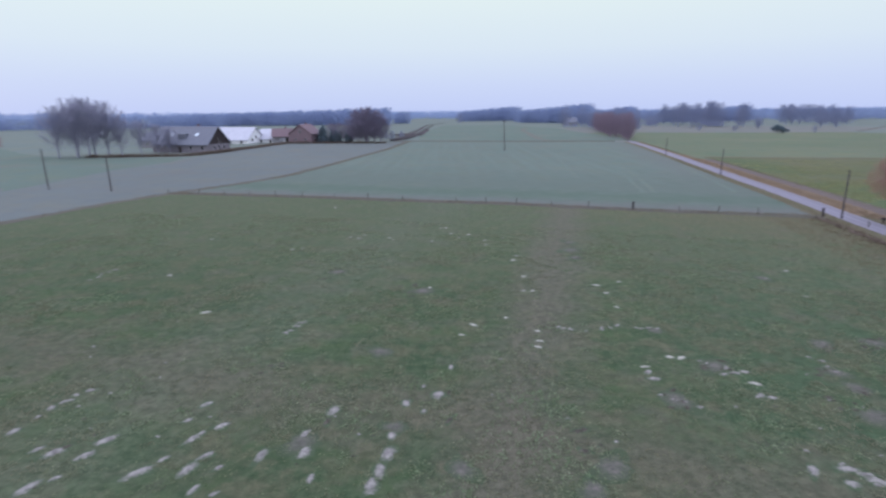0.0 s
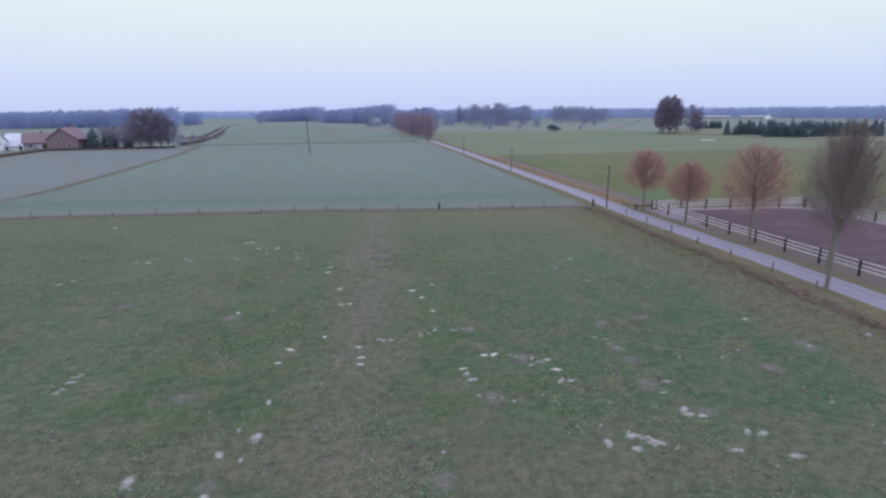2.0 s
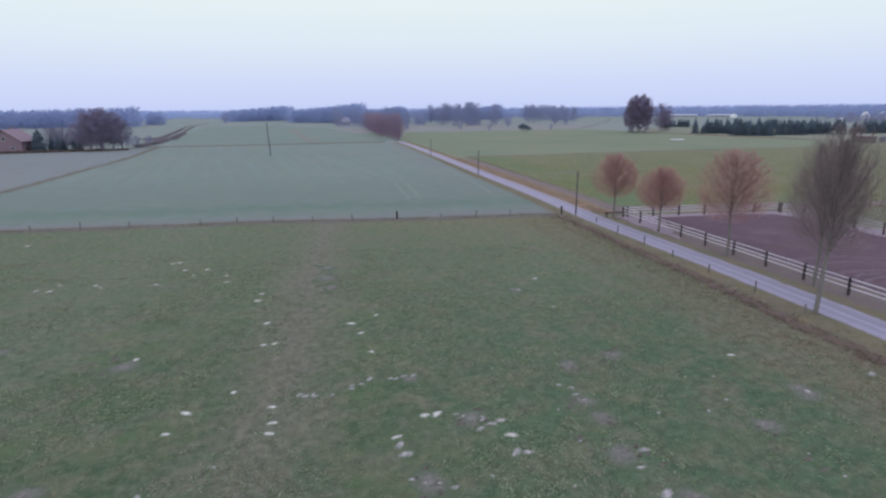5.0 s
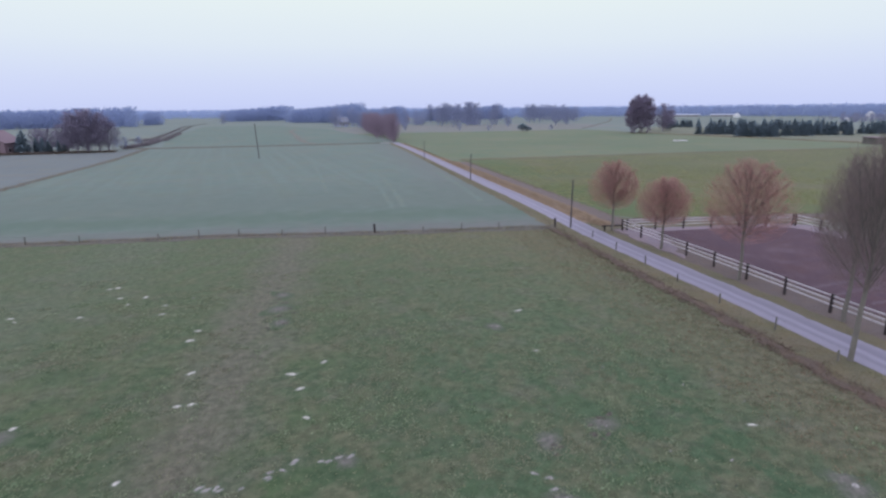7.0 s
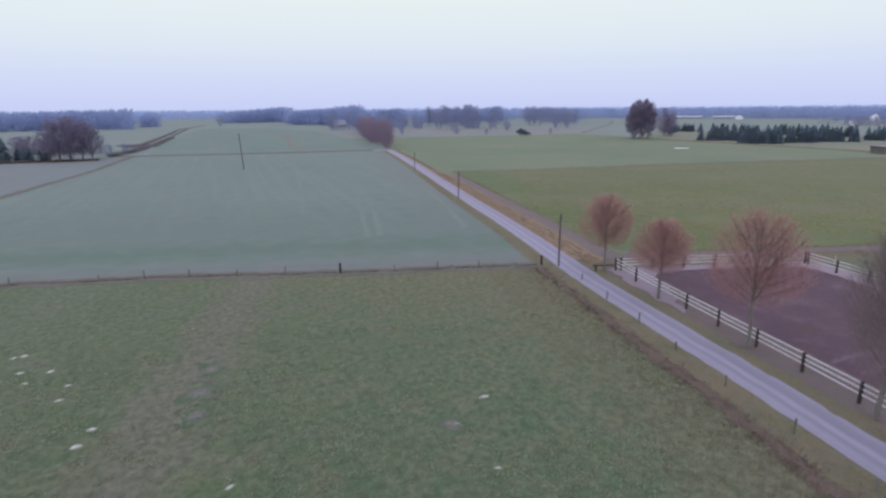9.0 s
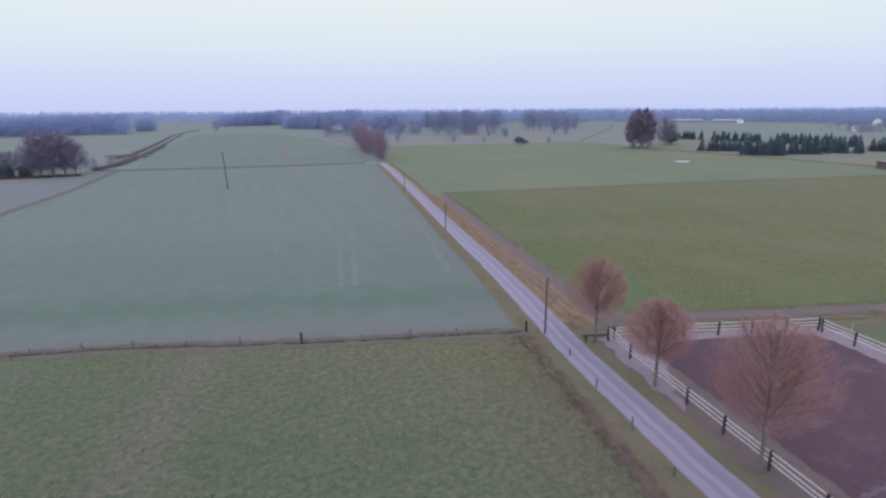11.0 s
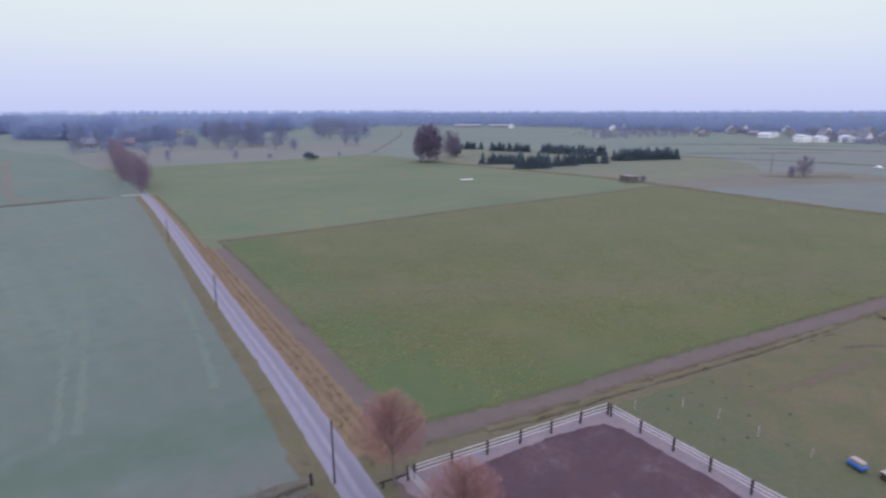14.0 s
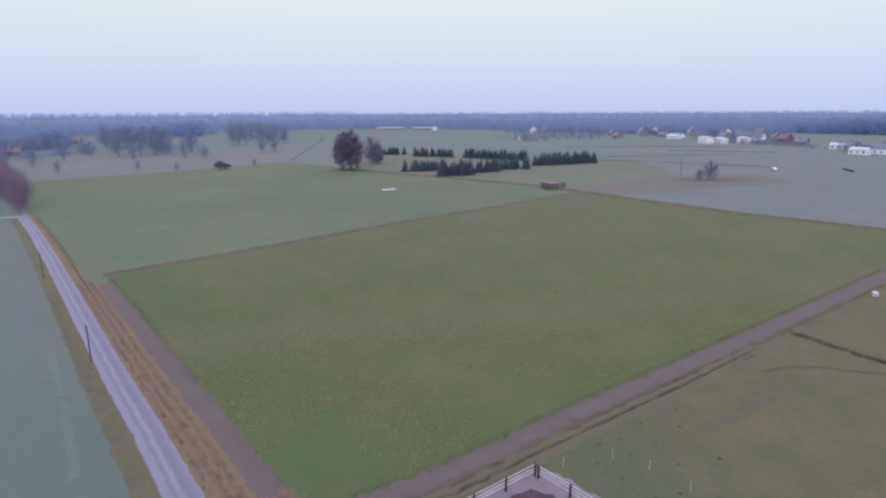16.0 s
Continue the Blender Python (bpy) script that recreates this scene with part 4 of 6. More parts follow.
def stake_fence(places, label, thick=(), lean=3.0):
    t = thing("wire_fence", pose(places[0][0], places[0][1], 0), label, "fence")
    for i, (x, y) in enumerate(places):
        me = thick_me if i in thick else stake_me[i % 3]
        part("post", me, t, at=pose(x - places[0][0], y - places[0][1], 0, rng.normal(0, lean), rng.normal(0, lean), rng.uniform(0, 90)))
    p = np.array([(x - places[0][0], y - places[0][1]) for x, y in places])
    for z in (0.5, 0.88):
        q = np.column_stack([p, np.full(len(p), z)])
        v, f = tubes(q[:-1], q[1:], np.full(len(p) - 1, 0.004), np.full(len(p) - 1, 0.004), 3)
        part("wire", mesh_of("wire", v, f, GREYWOOD), t)
    return t


line = resample(FENCELINE, 4.3)
stake_fence([tuple(p) for p in line], "old timber stakes with wire between pasture and crop", thick=(0, 4))
stake_fence([(46.0, 58.6), (44.6, 53.0), (43.3, 47.4), (42.2, 42.5), (41.1, 37.4), (40.2, 32.4), (39.4, 28.0), (38.4, 22.5), (37.3, 17.0)], "thin grey stakes along the lane's grassy verge", lean=2)
v_post = box_mesh("post", WHITEPAINT, (-0.02, 0.02, -0.02, 0.02, -0.1, 1.05), bevel=0.008)
tape = thing("electric_fence", pose(74.5, 52.5, 0), "thin pale posts with tape across the paddock", "fence")
tp = [(74.5, 52.5), (78.6, 49.4), (78.9, 46.1), (78.4, 42.4), (78.3, 38.2), (78.0, 33.0)]
for x, y in tp:
    part("post", v_post, tape, at=pose(x - 74.5, y - 52.5, 0, rng.normal(0, 3), rng.normal(0, 3), 0))
q = np.array([(x - 74.5, y - 52.5, 1.05) for x, y in tp])
v, f = tubes(q[:-1], q[1:], np.full(5, 0.004), np.full(5, 0.004), 3)
part("tape", mesh_of("tape", v, f, GREYWOOD), tape)


# ---- poles ----
def pole(x, y, h, r, label, rx=0, ry=0):
    t = thing("utility_pole", pose(x, y, 0, rx, ry, 0), label, "pole", "roadside poles")
    z = np.linspace(-0.3, h, 6)
    p = np.column_stack([np.zeros(6), np.zeros(6), z])
    rr = np.linspace(r, r * 0.7, 6)
    v, f = tubes(p[:-1], p[1:], rr[:-1], rr[1:], 10)
    part("shaft", mesh_of("shaft", v, f, POLEWOOD, True), t)
    part("cap", box_mesh("cap", POLEWOOD, (-r, r, -r, r, h, h + 0.06), bevel=0.02), t)
    for k in (0.25, 0.6):
        part("insulator", box_mesh("insulator", GREYWOOD, (r * 0.5, r + 0.14, -0.04, 0.04, h - k - 0.08, h - k), bevel=0.015), t)
    return t


pole(46.65, 63.7, 5.7, 0.105, "tarred wooden pole on the verge of the lane")
pole(55.4, 111.0, 5.2, 0.10, "tarred wooden pole at the edge of the lane", 0, 1)
pole(63.6, 160.5, 5.2, 0.10, "tarred wooden pole at the far end of the lane")
pole(19.2, 188.0, 10.4, 0.17, "tall leaning wooden pole standing in the crop field", 0, -2.5)
pole(-58.0, 91.7, 5.9, 0.13, "wooden pole in the dull field", 0, -1)
pole(-70.9, 94.5, 7.0, 0.13, "taller wooden pole in the dull field", 0, -1)
pole(314.0, 110.0, 8.5, 0.12, "thin far pole in the winter fields")

# ---- trees by the lane ----
for x, y, h, cl, rad, sd in [(50.0, 60.3, 8.1, 2.8, 3.0, 1), (48.9, 51.4, 7.2, 2.7, 2.8, 2), (47.1, 40.9, 9.9, 3.4, 3.6, 3)]:
    me = lane_tree_meshes(sd, h, cl, rad, TWIG_RED, limbs=44, low=2, high=64, widest=0.42, top_start=0.85, flecks=12000, fleck=0.015, shoots=7, haze=8500, haze_r=0.0042, haze_len=0.6)
    tree(x, y, me, "young lane-side tree with a round russet winter crown", group="trees along the lane")
for x, y, h, cl, rad, sd in [(40.1, 27.75, 12.4, 4.3, 3.1, 11), (45.6, 31.6, 11.0, 3.9, 2.7, 12)]:
    me = lane_tree_meshes(sd, h, cl, rad, TWIG_GREY, limbs=40, low=34, high=78, widest=0.46, top_start=0.80, trunk_r=0.17, shoots=5, haze=4500, haze_r=0.004, haze_len=1.1)
    tree(x, y, me, "bare grey tree with steep upright branches by the lane", group="trees along the lane")

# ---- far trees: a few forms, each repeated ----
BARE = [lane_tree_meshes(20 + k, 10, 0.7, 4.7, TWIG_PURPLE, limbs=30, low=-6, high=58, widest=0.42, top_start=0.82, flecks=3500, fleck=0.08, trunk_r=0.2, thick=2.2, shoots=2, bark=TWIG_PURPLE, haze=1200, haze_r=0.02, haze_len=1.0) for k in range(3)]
DIM = [lane_tree_meshes(30 + k, 10, 0.6, 4.6, TWIG_HAZED, limbs=24, low=-6, high=60, widest=0.42, top_start=0.82, flecks=2600, fleck=0.07, trunk_r=0.22, thick=2.0, shoots=1, bark=TWIG_HAZED, haze=500, haze_r=0.016, haze_len=1.0) for k in range(3)]
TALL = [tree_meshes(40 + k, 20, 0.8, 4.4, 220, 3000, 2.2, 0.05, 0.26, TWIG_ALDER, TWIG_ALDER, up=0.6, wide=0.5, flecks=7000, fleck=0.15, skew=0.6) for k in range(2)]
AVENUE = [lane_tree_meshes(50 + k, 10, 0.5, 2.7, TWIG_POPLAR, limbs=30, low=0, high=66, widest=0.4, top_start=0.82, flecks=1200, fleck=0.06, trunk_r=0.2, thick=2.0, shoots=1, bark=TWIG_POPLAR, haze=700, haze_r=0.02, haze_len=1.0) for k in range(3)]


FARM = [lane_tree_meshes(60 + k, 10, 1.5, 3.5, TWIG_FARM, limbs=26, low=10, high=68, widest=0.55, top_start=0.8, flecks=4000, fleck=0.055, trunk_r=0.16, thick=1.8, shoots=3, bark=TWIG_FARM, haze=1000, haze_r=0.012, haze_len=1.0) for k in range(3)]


def stand(forms, places, label, group, unit, name="tree"):
    first = {}
    for i, (x, y, h) in enumerate(places):
        k = i % len(forms)
        s = h / unit
        m = turned(x, y, rng.uniform(0, 360), s * rng.uniform(0.92, 1.08), s)
        if k in first:
            copy_thing(first[k], m @ Matrix.Diagonal(tuple(1 / c for c in first[k].scale) + (1,)))
        else:
            first[k] = tree(x, y, forms[k], label, group=group, name=name)
            first[k].matrix_basis = m


avenue = smooth_line([(82.3, 254), (85, 270), (94, 326), (110, 412), (121, 475)], 6.5)
stand(AVENUE, [(x + rng.normal(0, 1.0), y + rng.normal(0, 1.5), rng.uniform(11.5, 13.5)) for x, y in avenue[:26]] + [(x + 3.2 + rng.normal(0, 1), y + 3, rng.uniform(6, 9)) for x, y in avenue[:26:3]],
      "slender reddish bare tree of the avenue behind the lane", "avenue trees", 10)
stand(DIM, [(x + rng.normal(0, 1.5), y + rng.normal(0, 2), rng.uniform(10, 14)) for x, y in avenue[26::2]], "bare tree farther along the avenue, blued for haze", "avenue trees", 10)
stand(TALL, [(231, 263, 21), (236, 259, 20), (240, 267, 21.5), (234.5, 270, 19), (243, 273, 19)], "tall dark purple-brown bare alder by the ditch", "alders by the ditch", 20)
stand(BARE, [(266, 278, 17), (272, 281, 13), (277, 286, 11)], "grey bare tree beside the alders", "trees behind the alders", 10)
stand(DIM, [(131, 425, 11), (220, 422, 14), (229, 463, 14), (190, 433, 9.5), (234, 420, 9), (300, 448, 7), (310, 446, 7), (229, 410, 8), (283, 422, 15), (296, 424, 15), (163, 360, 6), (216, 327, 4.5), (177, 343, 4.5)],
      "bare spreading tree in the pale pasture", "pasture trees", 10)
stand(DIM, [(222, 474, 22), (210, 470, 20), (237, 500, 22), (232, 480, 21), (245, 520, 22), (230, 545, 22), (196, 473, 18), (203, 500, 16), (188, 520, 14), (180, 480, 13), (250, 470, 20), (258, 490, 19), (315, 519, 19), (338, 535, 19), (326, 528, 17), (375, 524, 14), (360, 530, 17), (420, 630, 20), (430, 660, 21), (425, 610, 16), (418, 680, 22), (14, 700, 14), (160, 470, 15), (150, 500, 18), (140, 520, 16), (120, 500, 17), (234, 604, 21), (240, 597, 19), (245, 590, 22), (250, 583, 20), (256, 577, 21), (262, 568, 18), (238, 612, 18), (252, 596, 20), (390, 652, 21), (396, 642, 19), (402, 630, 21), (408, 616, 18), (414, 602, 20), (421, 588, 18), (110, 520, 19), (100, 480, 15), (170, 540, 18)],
      "bare tree of a small far copse, blued for haze", "copse trees", 10)
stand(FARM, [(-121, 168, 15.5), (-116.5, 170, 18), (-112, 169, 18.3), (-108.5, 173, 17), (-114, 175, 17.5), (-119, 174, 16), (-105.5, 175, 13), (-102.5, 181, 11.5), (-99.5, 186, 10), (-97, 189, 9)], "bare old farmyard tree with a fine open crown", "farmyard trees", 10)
stand(BARE, [(-36.6, 246, 16), (-40.5, 248, 15), (-33.5, 249, 15), (-38, 252, 15.5), (-44, 251, 11), (-31, 252, 12), (-51, 255, 9), (-47, 258, 8), (-55, 258, 9)], "purplish bare garden tree with a round crown", "garden trees", 10)
stand(BARE, [(303, 94, 9.5), (300, 98, 5)], "lone bare field tree on a rough bank", "field trees", 10)
stand(DIM, [(130, 380, 5), (136, 400, 6), (-27, 262, 5), (-24, 278, 4.5), (-31, 270, 5)], "low bare shrub by a field edge", "shrubs", 10, name="shrub")

bush = tree_meshes(70, 5, 0.3, 3.2, 120, 1500, 0.9, 0.03, 0.1, BARK, NEEDLES, up=0.2, wide=0.5, flecks=2500, fleck=0.16)
tree(194.5, 328, bush, "dense dark evergreen bush at the meadow's edge", "bush", name="bush").matrix_basis = turned(194.5, 328, 20, 1.15, 1.0)
tree(199.5, 329, bush, "low dark bush beside a larger one", "bush", name="bush").matrix_basis = turned(199.5, 329, 120, 0.8, 0.5)
tree(273.5, 279, bush, "dark evergreen bush below bare trees", "bush", name="bush").matrix_basis = turned(273.5, 279, 120, 0.9, 1.2)


def spruce_meshes(seed, h=8.0):
    r = np.random.default_rng(seed)
    v, f = tubes([(0, 0, 0)], [(0, 0, h * 0.97)], [0.12], [0.02], 6)
    trunk = mesh_of("trunk", v, f, BARK)
    tri = []
    for w in range(26):
        z = 0.25 + (h - 0.4) * w / 26
        reach = (1 - w / 26) ** 0.85 * h * 0.36 + 0.35
        for b in range(13):
            a = r.uniform(0, 6.283)
            q = reach * r.uniform(0.7, 1.15)
            tip = np.array([math.cos(a) * q, math.sin(a) * q, z - q * r.uniform(0.0, 0.35)])
            root = np.array([0, 0, z + r.uniform(0, 0.3)])
            s = np.array([-math.sin(a), math.cos(a), 0]) * q * 0.28
            mid = root + (tip - root) * 0.6
            tri += [root, mid - s, tip, root, tip, mid + s, mid - s * 0.6 + (0, 0, 0.12), mid + s * 0.6 + (0, 0, 0.12), tip]
    return trunk, mesh_of("crown", tri, [(3 * i, 3 * i + 1, 3 * i + 2) for i in range(len(tri) // 3)], NEEDLES)


SPRUCE = [spruce_meshes(80 + k) for k in range(3)]
rows = []
for (xa, ya), (xb, yb), n, h in [((322, 330), (334, 312), 9, 6.3), ((328, 298), (335, 268), 14, 6.4), ((337, 258), (342, 214), 20, 6.8), ((318, 192), (354, 172), 19, 7.2), ((328, 196), (360, 178), 13, 6.8), ((250, 233), (264, 221), 10, 6.6), ((244, 205), (256, 196), 10, 8.2), ((258, 204), (278, 194), 12, 7.0), ((284, 199), (303, 188), 10, 6.2)]:
    n = int(n * 1.45)
    for i in range(n):
        q = i / (n - 1)
        if rng.uniform() < 0.93:
            rows.append((xa + (xb - xa) * q + rng.normal(0, 0.7), ya + (yb - ya) * q + rng.normal(0, 0.7), h * rng.uniform(0.78, 1.12)))
stand(SPRUCE, rows, "dark green spruce in a plantation row", "spruce plantation", 8.0, name="spruce")
stand(SPRUCE, [(-57, 249, 9), (-58.5, 251, 7.5), (-51, 248, 6), (-49.5, 249, 5), (-46, 247, 5), (-44.5, 248, 4.2), (-54, 252, 6)], "dark garden spruce beside the brick house", "garden conifers", 8.0, name="spruce")


# ---- woods on the horizon ----
def woods(name, places, heights, mat, label, seed, tris=110):
    r = np.random.default_rng(seed)
    n = len(places)
    c = np.repeat(np.column_stack([places, np.zeros(n)]), tris, 0)
    h = np.repeat(heights, tris)
    u = r.normal(0, 1, (n * tris, 3))
    u /= np.linalg.norm(u, axis=1)[:, None]
    u *= r.uniform(0.35, 1, (n * tris, 1)) ** 0.5
    c[:, 0] += u[:, 0] * h * 0.30
    c[:, 1] += u[:, 1] * h * 0.30
    c[:, 2] = h * (0.53 + 0.43 * u[:, 2])
    low = r.uniform(0, 1, n * tris) < 0.32
    c[low, 2] = (h * r.uniform(0.02, 0.35, n * tris))[low]
    a = r.uniform(0, 2 * np.pi, n * tris)
    flat = np.stack([np.cos(a), np.sin(a), np.zeros_like(a)], 1)[:, None]
    v = r.normal(0, 1, (n * tris, 3, 1)) * flat + r.normal(0, 1, (n * tris, 3, 1)) * np.array([0, 0, 1.0])
    v = c[:, None] + v * (h * 0.052)[:, None, None]
    v[:, :, 2] = np.maximum(v[:, :, 2], 0)
    v = v.reshape(-1, 3)
    m = n * tris
    me = bpy.data.meshes.new(name)
    me.vertices.add(3 * m)
    me.vertices.foreach_set("co", v.ravel())
    me.loops.add(3 * m)
    me.loops.foreach_set("vertex_index", np.arange(3 * m))
    me.polygons.add(m)
    me.polygons.foreach_set("loop_start", np.arange(m) * 3)
    me.materials.append(mat)
    me.update(calc_edges=True)
    return stuff(name, me, label, "woods")


def block(a, b, depth, count, seed):
    """Places in a strip from a to b, reaching back from the viewer's side."""
    r = np.random.default_rng(seed)
    a, b = np.array(a, float), np.array(b, float)
    q = r.uniform(0, 1, (count, 1))
    p = a + (b - a) * q
    back = p / np.linalg.norm(p, axis=1)[:, None]
    return p + back * r.uniform(0, depth, (count, 1)) + r.normal(0, 3, (count, 2))


def wood_block(a, b, depth, count, h, seed, label="bare winter wood, coloured grey-blue for distance haze", mat=None):
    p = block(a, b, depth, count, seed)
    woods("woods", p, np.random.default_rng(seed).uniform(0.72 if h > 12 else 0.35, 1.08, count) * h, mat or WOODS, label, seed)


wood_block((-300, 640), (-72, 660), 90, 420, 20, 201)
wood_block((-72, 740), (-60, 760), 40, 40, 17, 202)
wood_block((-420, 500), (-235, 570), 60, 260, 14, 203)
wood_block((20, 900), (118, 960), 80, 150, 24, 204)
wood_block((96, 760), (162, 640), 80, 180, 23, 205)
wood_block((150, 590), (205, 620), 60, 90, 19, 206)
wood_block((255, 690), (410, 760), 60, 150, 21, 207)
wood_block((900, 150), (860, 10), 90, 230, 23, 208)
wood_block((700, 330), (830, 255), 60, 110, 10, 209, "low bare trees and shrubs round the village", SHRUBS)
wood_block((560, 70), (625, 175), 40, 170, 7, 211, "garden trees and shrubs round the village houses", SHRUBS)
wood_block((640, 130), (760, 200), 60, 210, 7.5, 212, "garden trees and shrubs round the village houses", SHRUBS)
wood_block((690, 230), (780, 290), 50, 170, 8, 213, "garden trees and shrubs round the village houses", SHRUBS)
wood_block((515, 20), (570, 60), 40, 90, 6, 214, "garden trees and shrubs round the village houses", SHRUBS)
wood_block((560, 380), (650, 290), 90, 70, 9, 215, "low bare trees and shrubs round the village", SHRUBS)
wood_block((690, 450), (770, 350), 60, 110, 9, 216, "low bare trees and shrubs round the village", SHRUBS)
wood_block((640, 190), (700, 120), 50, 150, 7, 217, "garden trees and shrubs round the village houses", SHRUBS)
wood_block((228, 470), (262, 570), 25, 70, 9, 221, "undergrowth below a far copse", TWIG_HAZED)
wood_block((388, 655), (422, 586), 20, 45, 9, 222, "undergrowth below a far copse", TWIG_HAZED)
wood_block((105, 490), (200, 530), 25, 70, 8, 223, "undergrowth below a far copse", TWIG_HAZED)
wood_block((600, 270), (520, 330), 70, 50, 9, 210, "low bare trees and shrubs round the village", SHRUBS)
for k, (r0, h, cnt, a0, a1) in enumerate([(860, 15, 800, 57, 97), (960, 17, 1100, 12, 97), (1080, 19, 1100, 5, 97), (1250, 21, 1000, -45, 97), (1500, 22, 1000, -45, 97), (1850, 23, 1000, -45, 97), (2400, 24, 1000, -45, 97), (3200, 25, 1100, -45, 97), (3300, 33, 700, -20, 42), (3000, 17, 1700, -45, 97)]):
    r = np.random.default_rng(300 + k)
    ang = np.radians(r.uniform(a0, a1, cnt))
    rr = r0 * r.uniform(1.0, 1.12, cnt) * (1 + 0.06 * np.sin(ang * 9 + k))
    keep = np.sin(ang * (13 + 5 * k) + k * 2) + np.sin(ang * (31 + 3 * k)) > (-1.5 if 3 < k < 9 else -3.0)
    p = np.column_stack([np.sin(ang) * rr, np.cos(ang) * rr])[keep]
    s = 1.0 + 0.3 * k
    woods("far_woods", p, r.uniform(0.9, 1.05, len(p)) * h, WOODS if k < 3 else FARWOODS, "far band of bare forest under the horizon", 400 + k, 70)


# ---- houses ----
def house(x, y, rz, length, width, eave, ridge, wall, roof, label, doors=1, wins=3, chimney=True, gable=None, skylights=0, name="house", group="", over=0.45, gable_wins=2):
    """A gabled house: its ridge runs along the local x axis."""
    t = thing(name, pose(x, y, 0, 0, 0, rz), label, name.replace("_", " "), group)
    L, W = length / 2, width / 2
    v = [(-L, -W, 0), (L, -W, 0), (L, W, 0), (-L, W, 0), (-L, -W, eave), (L, -W, eave), (L, W, eave), (-L, W, eave), (-L, 0, ridge), (L, 0, ridge)]
    f = [(0, 1, 5, 4), (2, 3, 7, 6), (1, 2, 6, 9, 5), (3, 0, 4, 8, 7), (3, 2, 1, 0)]
    part("wall", mesh_of("wall", v, f, wall), t)
    k = (ridge - eave) / W
    e = 0.25
    vs, fs = [], []
    for s in (-1, 1):
        b = len(vs)
        x0, x1 = -L - over, L + over
        y1, z1 = s * (W + over), eave - over * k
        vs += [(x0, 0, ridge + 0.02), (x1, 0, ridge + 0.02), (x1, y1, z1 + 0.02), (x0, y1, z1 + 0.02), (x0, 0, ridge + e), (x1, 0, ridge + e), (x1, y1, z1 + e), (x0, y1, z1 + e)]
        fs += [tuple(b + i for i in q) for q in ((0, 1, 2, 3), (4, 5, 6, 7), (0, 1, 5, 4), (2, 3, 7, 6), (1, 2, 6, 5), (3, 0, 4, 7))]
    rf = part("roof", mesh_of("roof", vs, fs, roof), t)
    if chimney:
        part("chimney", box_mesh("chimney", BRICK, (L * 0.3 - 0.4, L * 0.3 + 0.4, 0.1, 0.8, ridge - 0.8, ridge + 1.0)), rf)
    pane = box_mesh("pane", GLASS, (-0.5, 0.5, -0.02, 0.02, 0.06, 1.24))
    frame_me = box_mesh("window", WHITEPAINT, (-0.6, 0.6, -0.03, 0.06, -0.04, 0.06), (-0.6, 0.6, -0.03, 0.06, 1.24, 1.34), (-0.6, -0.5, -0.03, 0.06, 0.06, 1.24), (0.5, 0.6, -0.03, 0.06, 0.06, 1.24))

    def window(px, py, pz, turn):
        w = part("window", frame_me, t, at=pose(px, py, pz, 0, 0, turn))
        part("pane", pane, w)

    for i in range(wins):
        px = -L + length * (i + 0.5) / wins
        for s, turn in ((-1, 0), (1, 180)):
            if doors and s < 0 and i == wins // 2:
                part("door", box_mesh("door", DARKWOOD, (px - 0.55, px + 0.55, -W - 0.06, -W + 0.02, 0, 2.1)), t)
            else:
                window(px, s * (W + 0.02), min(1.0, eave - 1.6), turn)
    for s, turn in ((1, 90), (-1, -90)):
        for i in range(gable_wins):
            window(s * (L + 0.02), -W * 0.45 + W * 0.9 * i / max(1, gable_wins - 1) if gable_wins > 1 else 0, 1.0, turn)
        if ridge - eave > 3:
            window(s * (L + 0.02), 0, eave + 0.3, turn)
        if gable:
            part("gable_boarding", mesh_of("gable_boarding", [(s * (L + 0.05), -W, eave), (s * (L + 0.05), W, eave), (s * (L + 0.05), 0, ridge)], [(0, 1, 2)], gable), t)
    slope = math.degrees(math.atan(k))
    for i in range(skylights):
        px = -L * 0.45 + L * 0.9 * i / max(1, skylights - 1)
        py = -W * 0.5
        part("skylight", box_mesh("skylight", SKYLIGHT, (-0.6, 0.6, -0.7, 0.7, 0, 0.08)), rf, "pale reflecting roof window", at=pose(px, py, ridge + py * k * -1 * -1 + e + 0.02, slope, 0, 0))
    return t


farm = house(-92.5, 196, -14.5, 23, 12, 2.9, 8.6, SANDSTONE, GREYROOF, "long farmhouse with dark slate roof and timbered gable", gable=DARKWOOD, skylights=2, wins=5, name="farmhouse", gable_wins=3)
part("dormer", box_mesh("dormer", GREYROOF, (-1.6, 1.6, -4.6, -2.0, 4.2, 6.4), bevel=0.1), farm, "dark slate dormer")
house(-101, 256, -12, 24, 15, 1.7, 7.0, WHITEWALL, WHITEROOF, "low barn with a broad pale sheet roof", wins=4, chimney=False, name="barn", group="pale barns")
house(-82.5, 262, -8, 14, 13, 1.7, 6.0, WHITEWALL, WHITEROOF, "low barn with a broad pale sheet roof", wins=3, chimney=False, name="barn", group="pale barns")
house(-115, 222, -14, 16, 9, 3.0, 6.0, GREYWALL, GREYROOF, "small grey barn behind the farmhouse", wins=3, chimney=False, name="barn")
house(-66, 253, 78, 11, 11, 4.2, 8.2, BRICK, REDROOF, "red brick house with a tiled gable roof", wins=2, gable_wins=2)
house(-78, 258, 10, 9, 7, 3.0, 6.2, GREYWALL, REDROOF, "small house with a red tiled roof", wins=2)
house(123, 560, 15, 12, 9, 3.5, 8.0, GREYWALL, GREYROOF, "far grey-walled house among bare trees", wins=3)
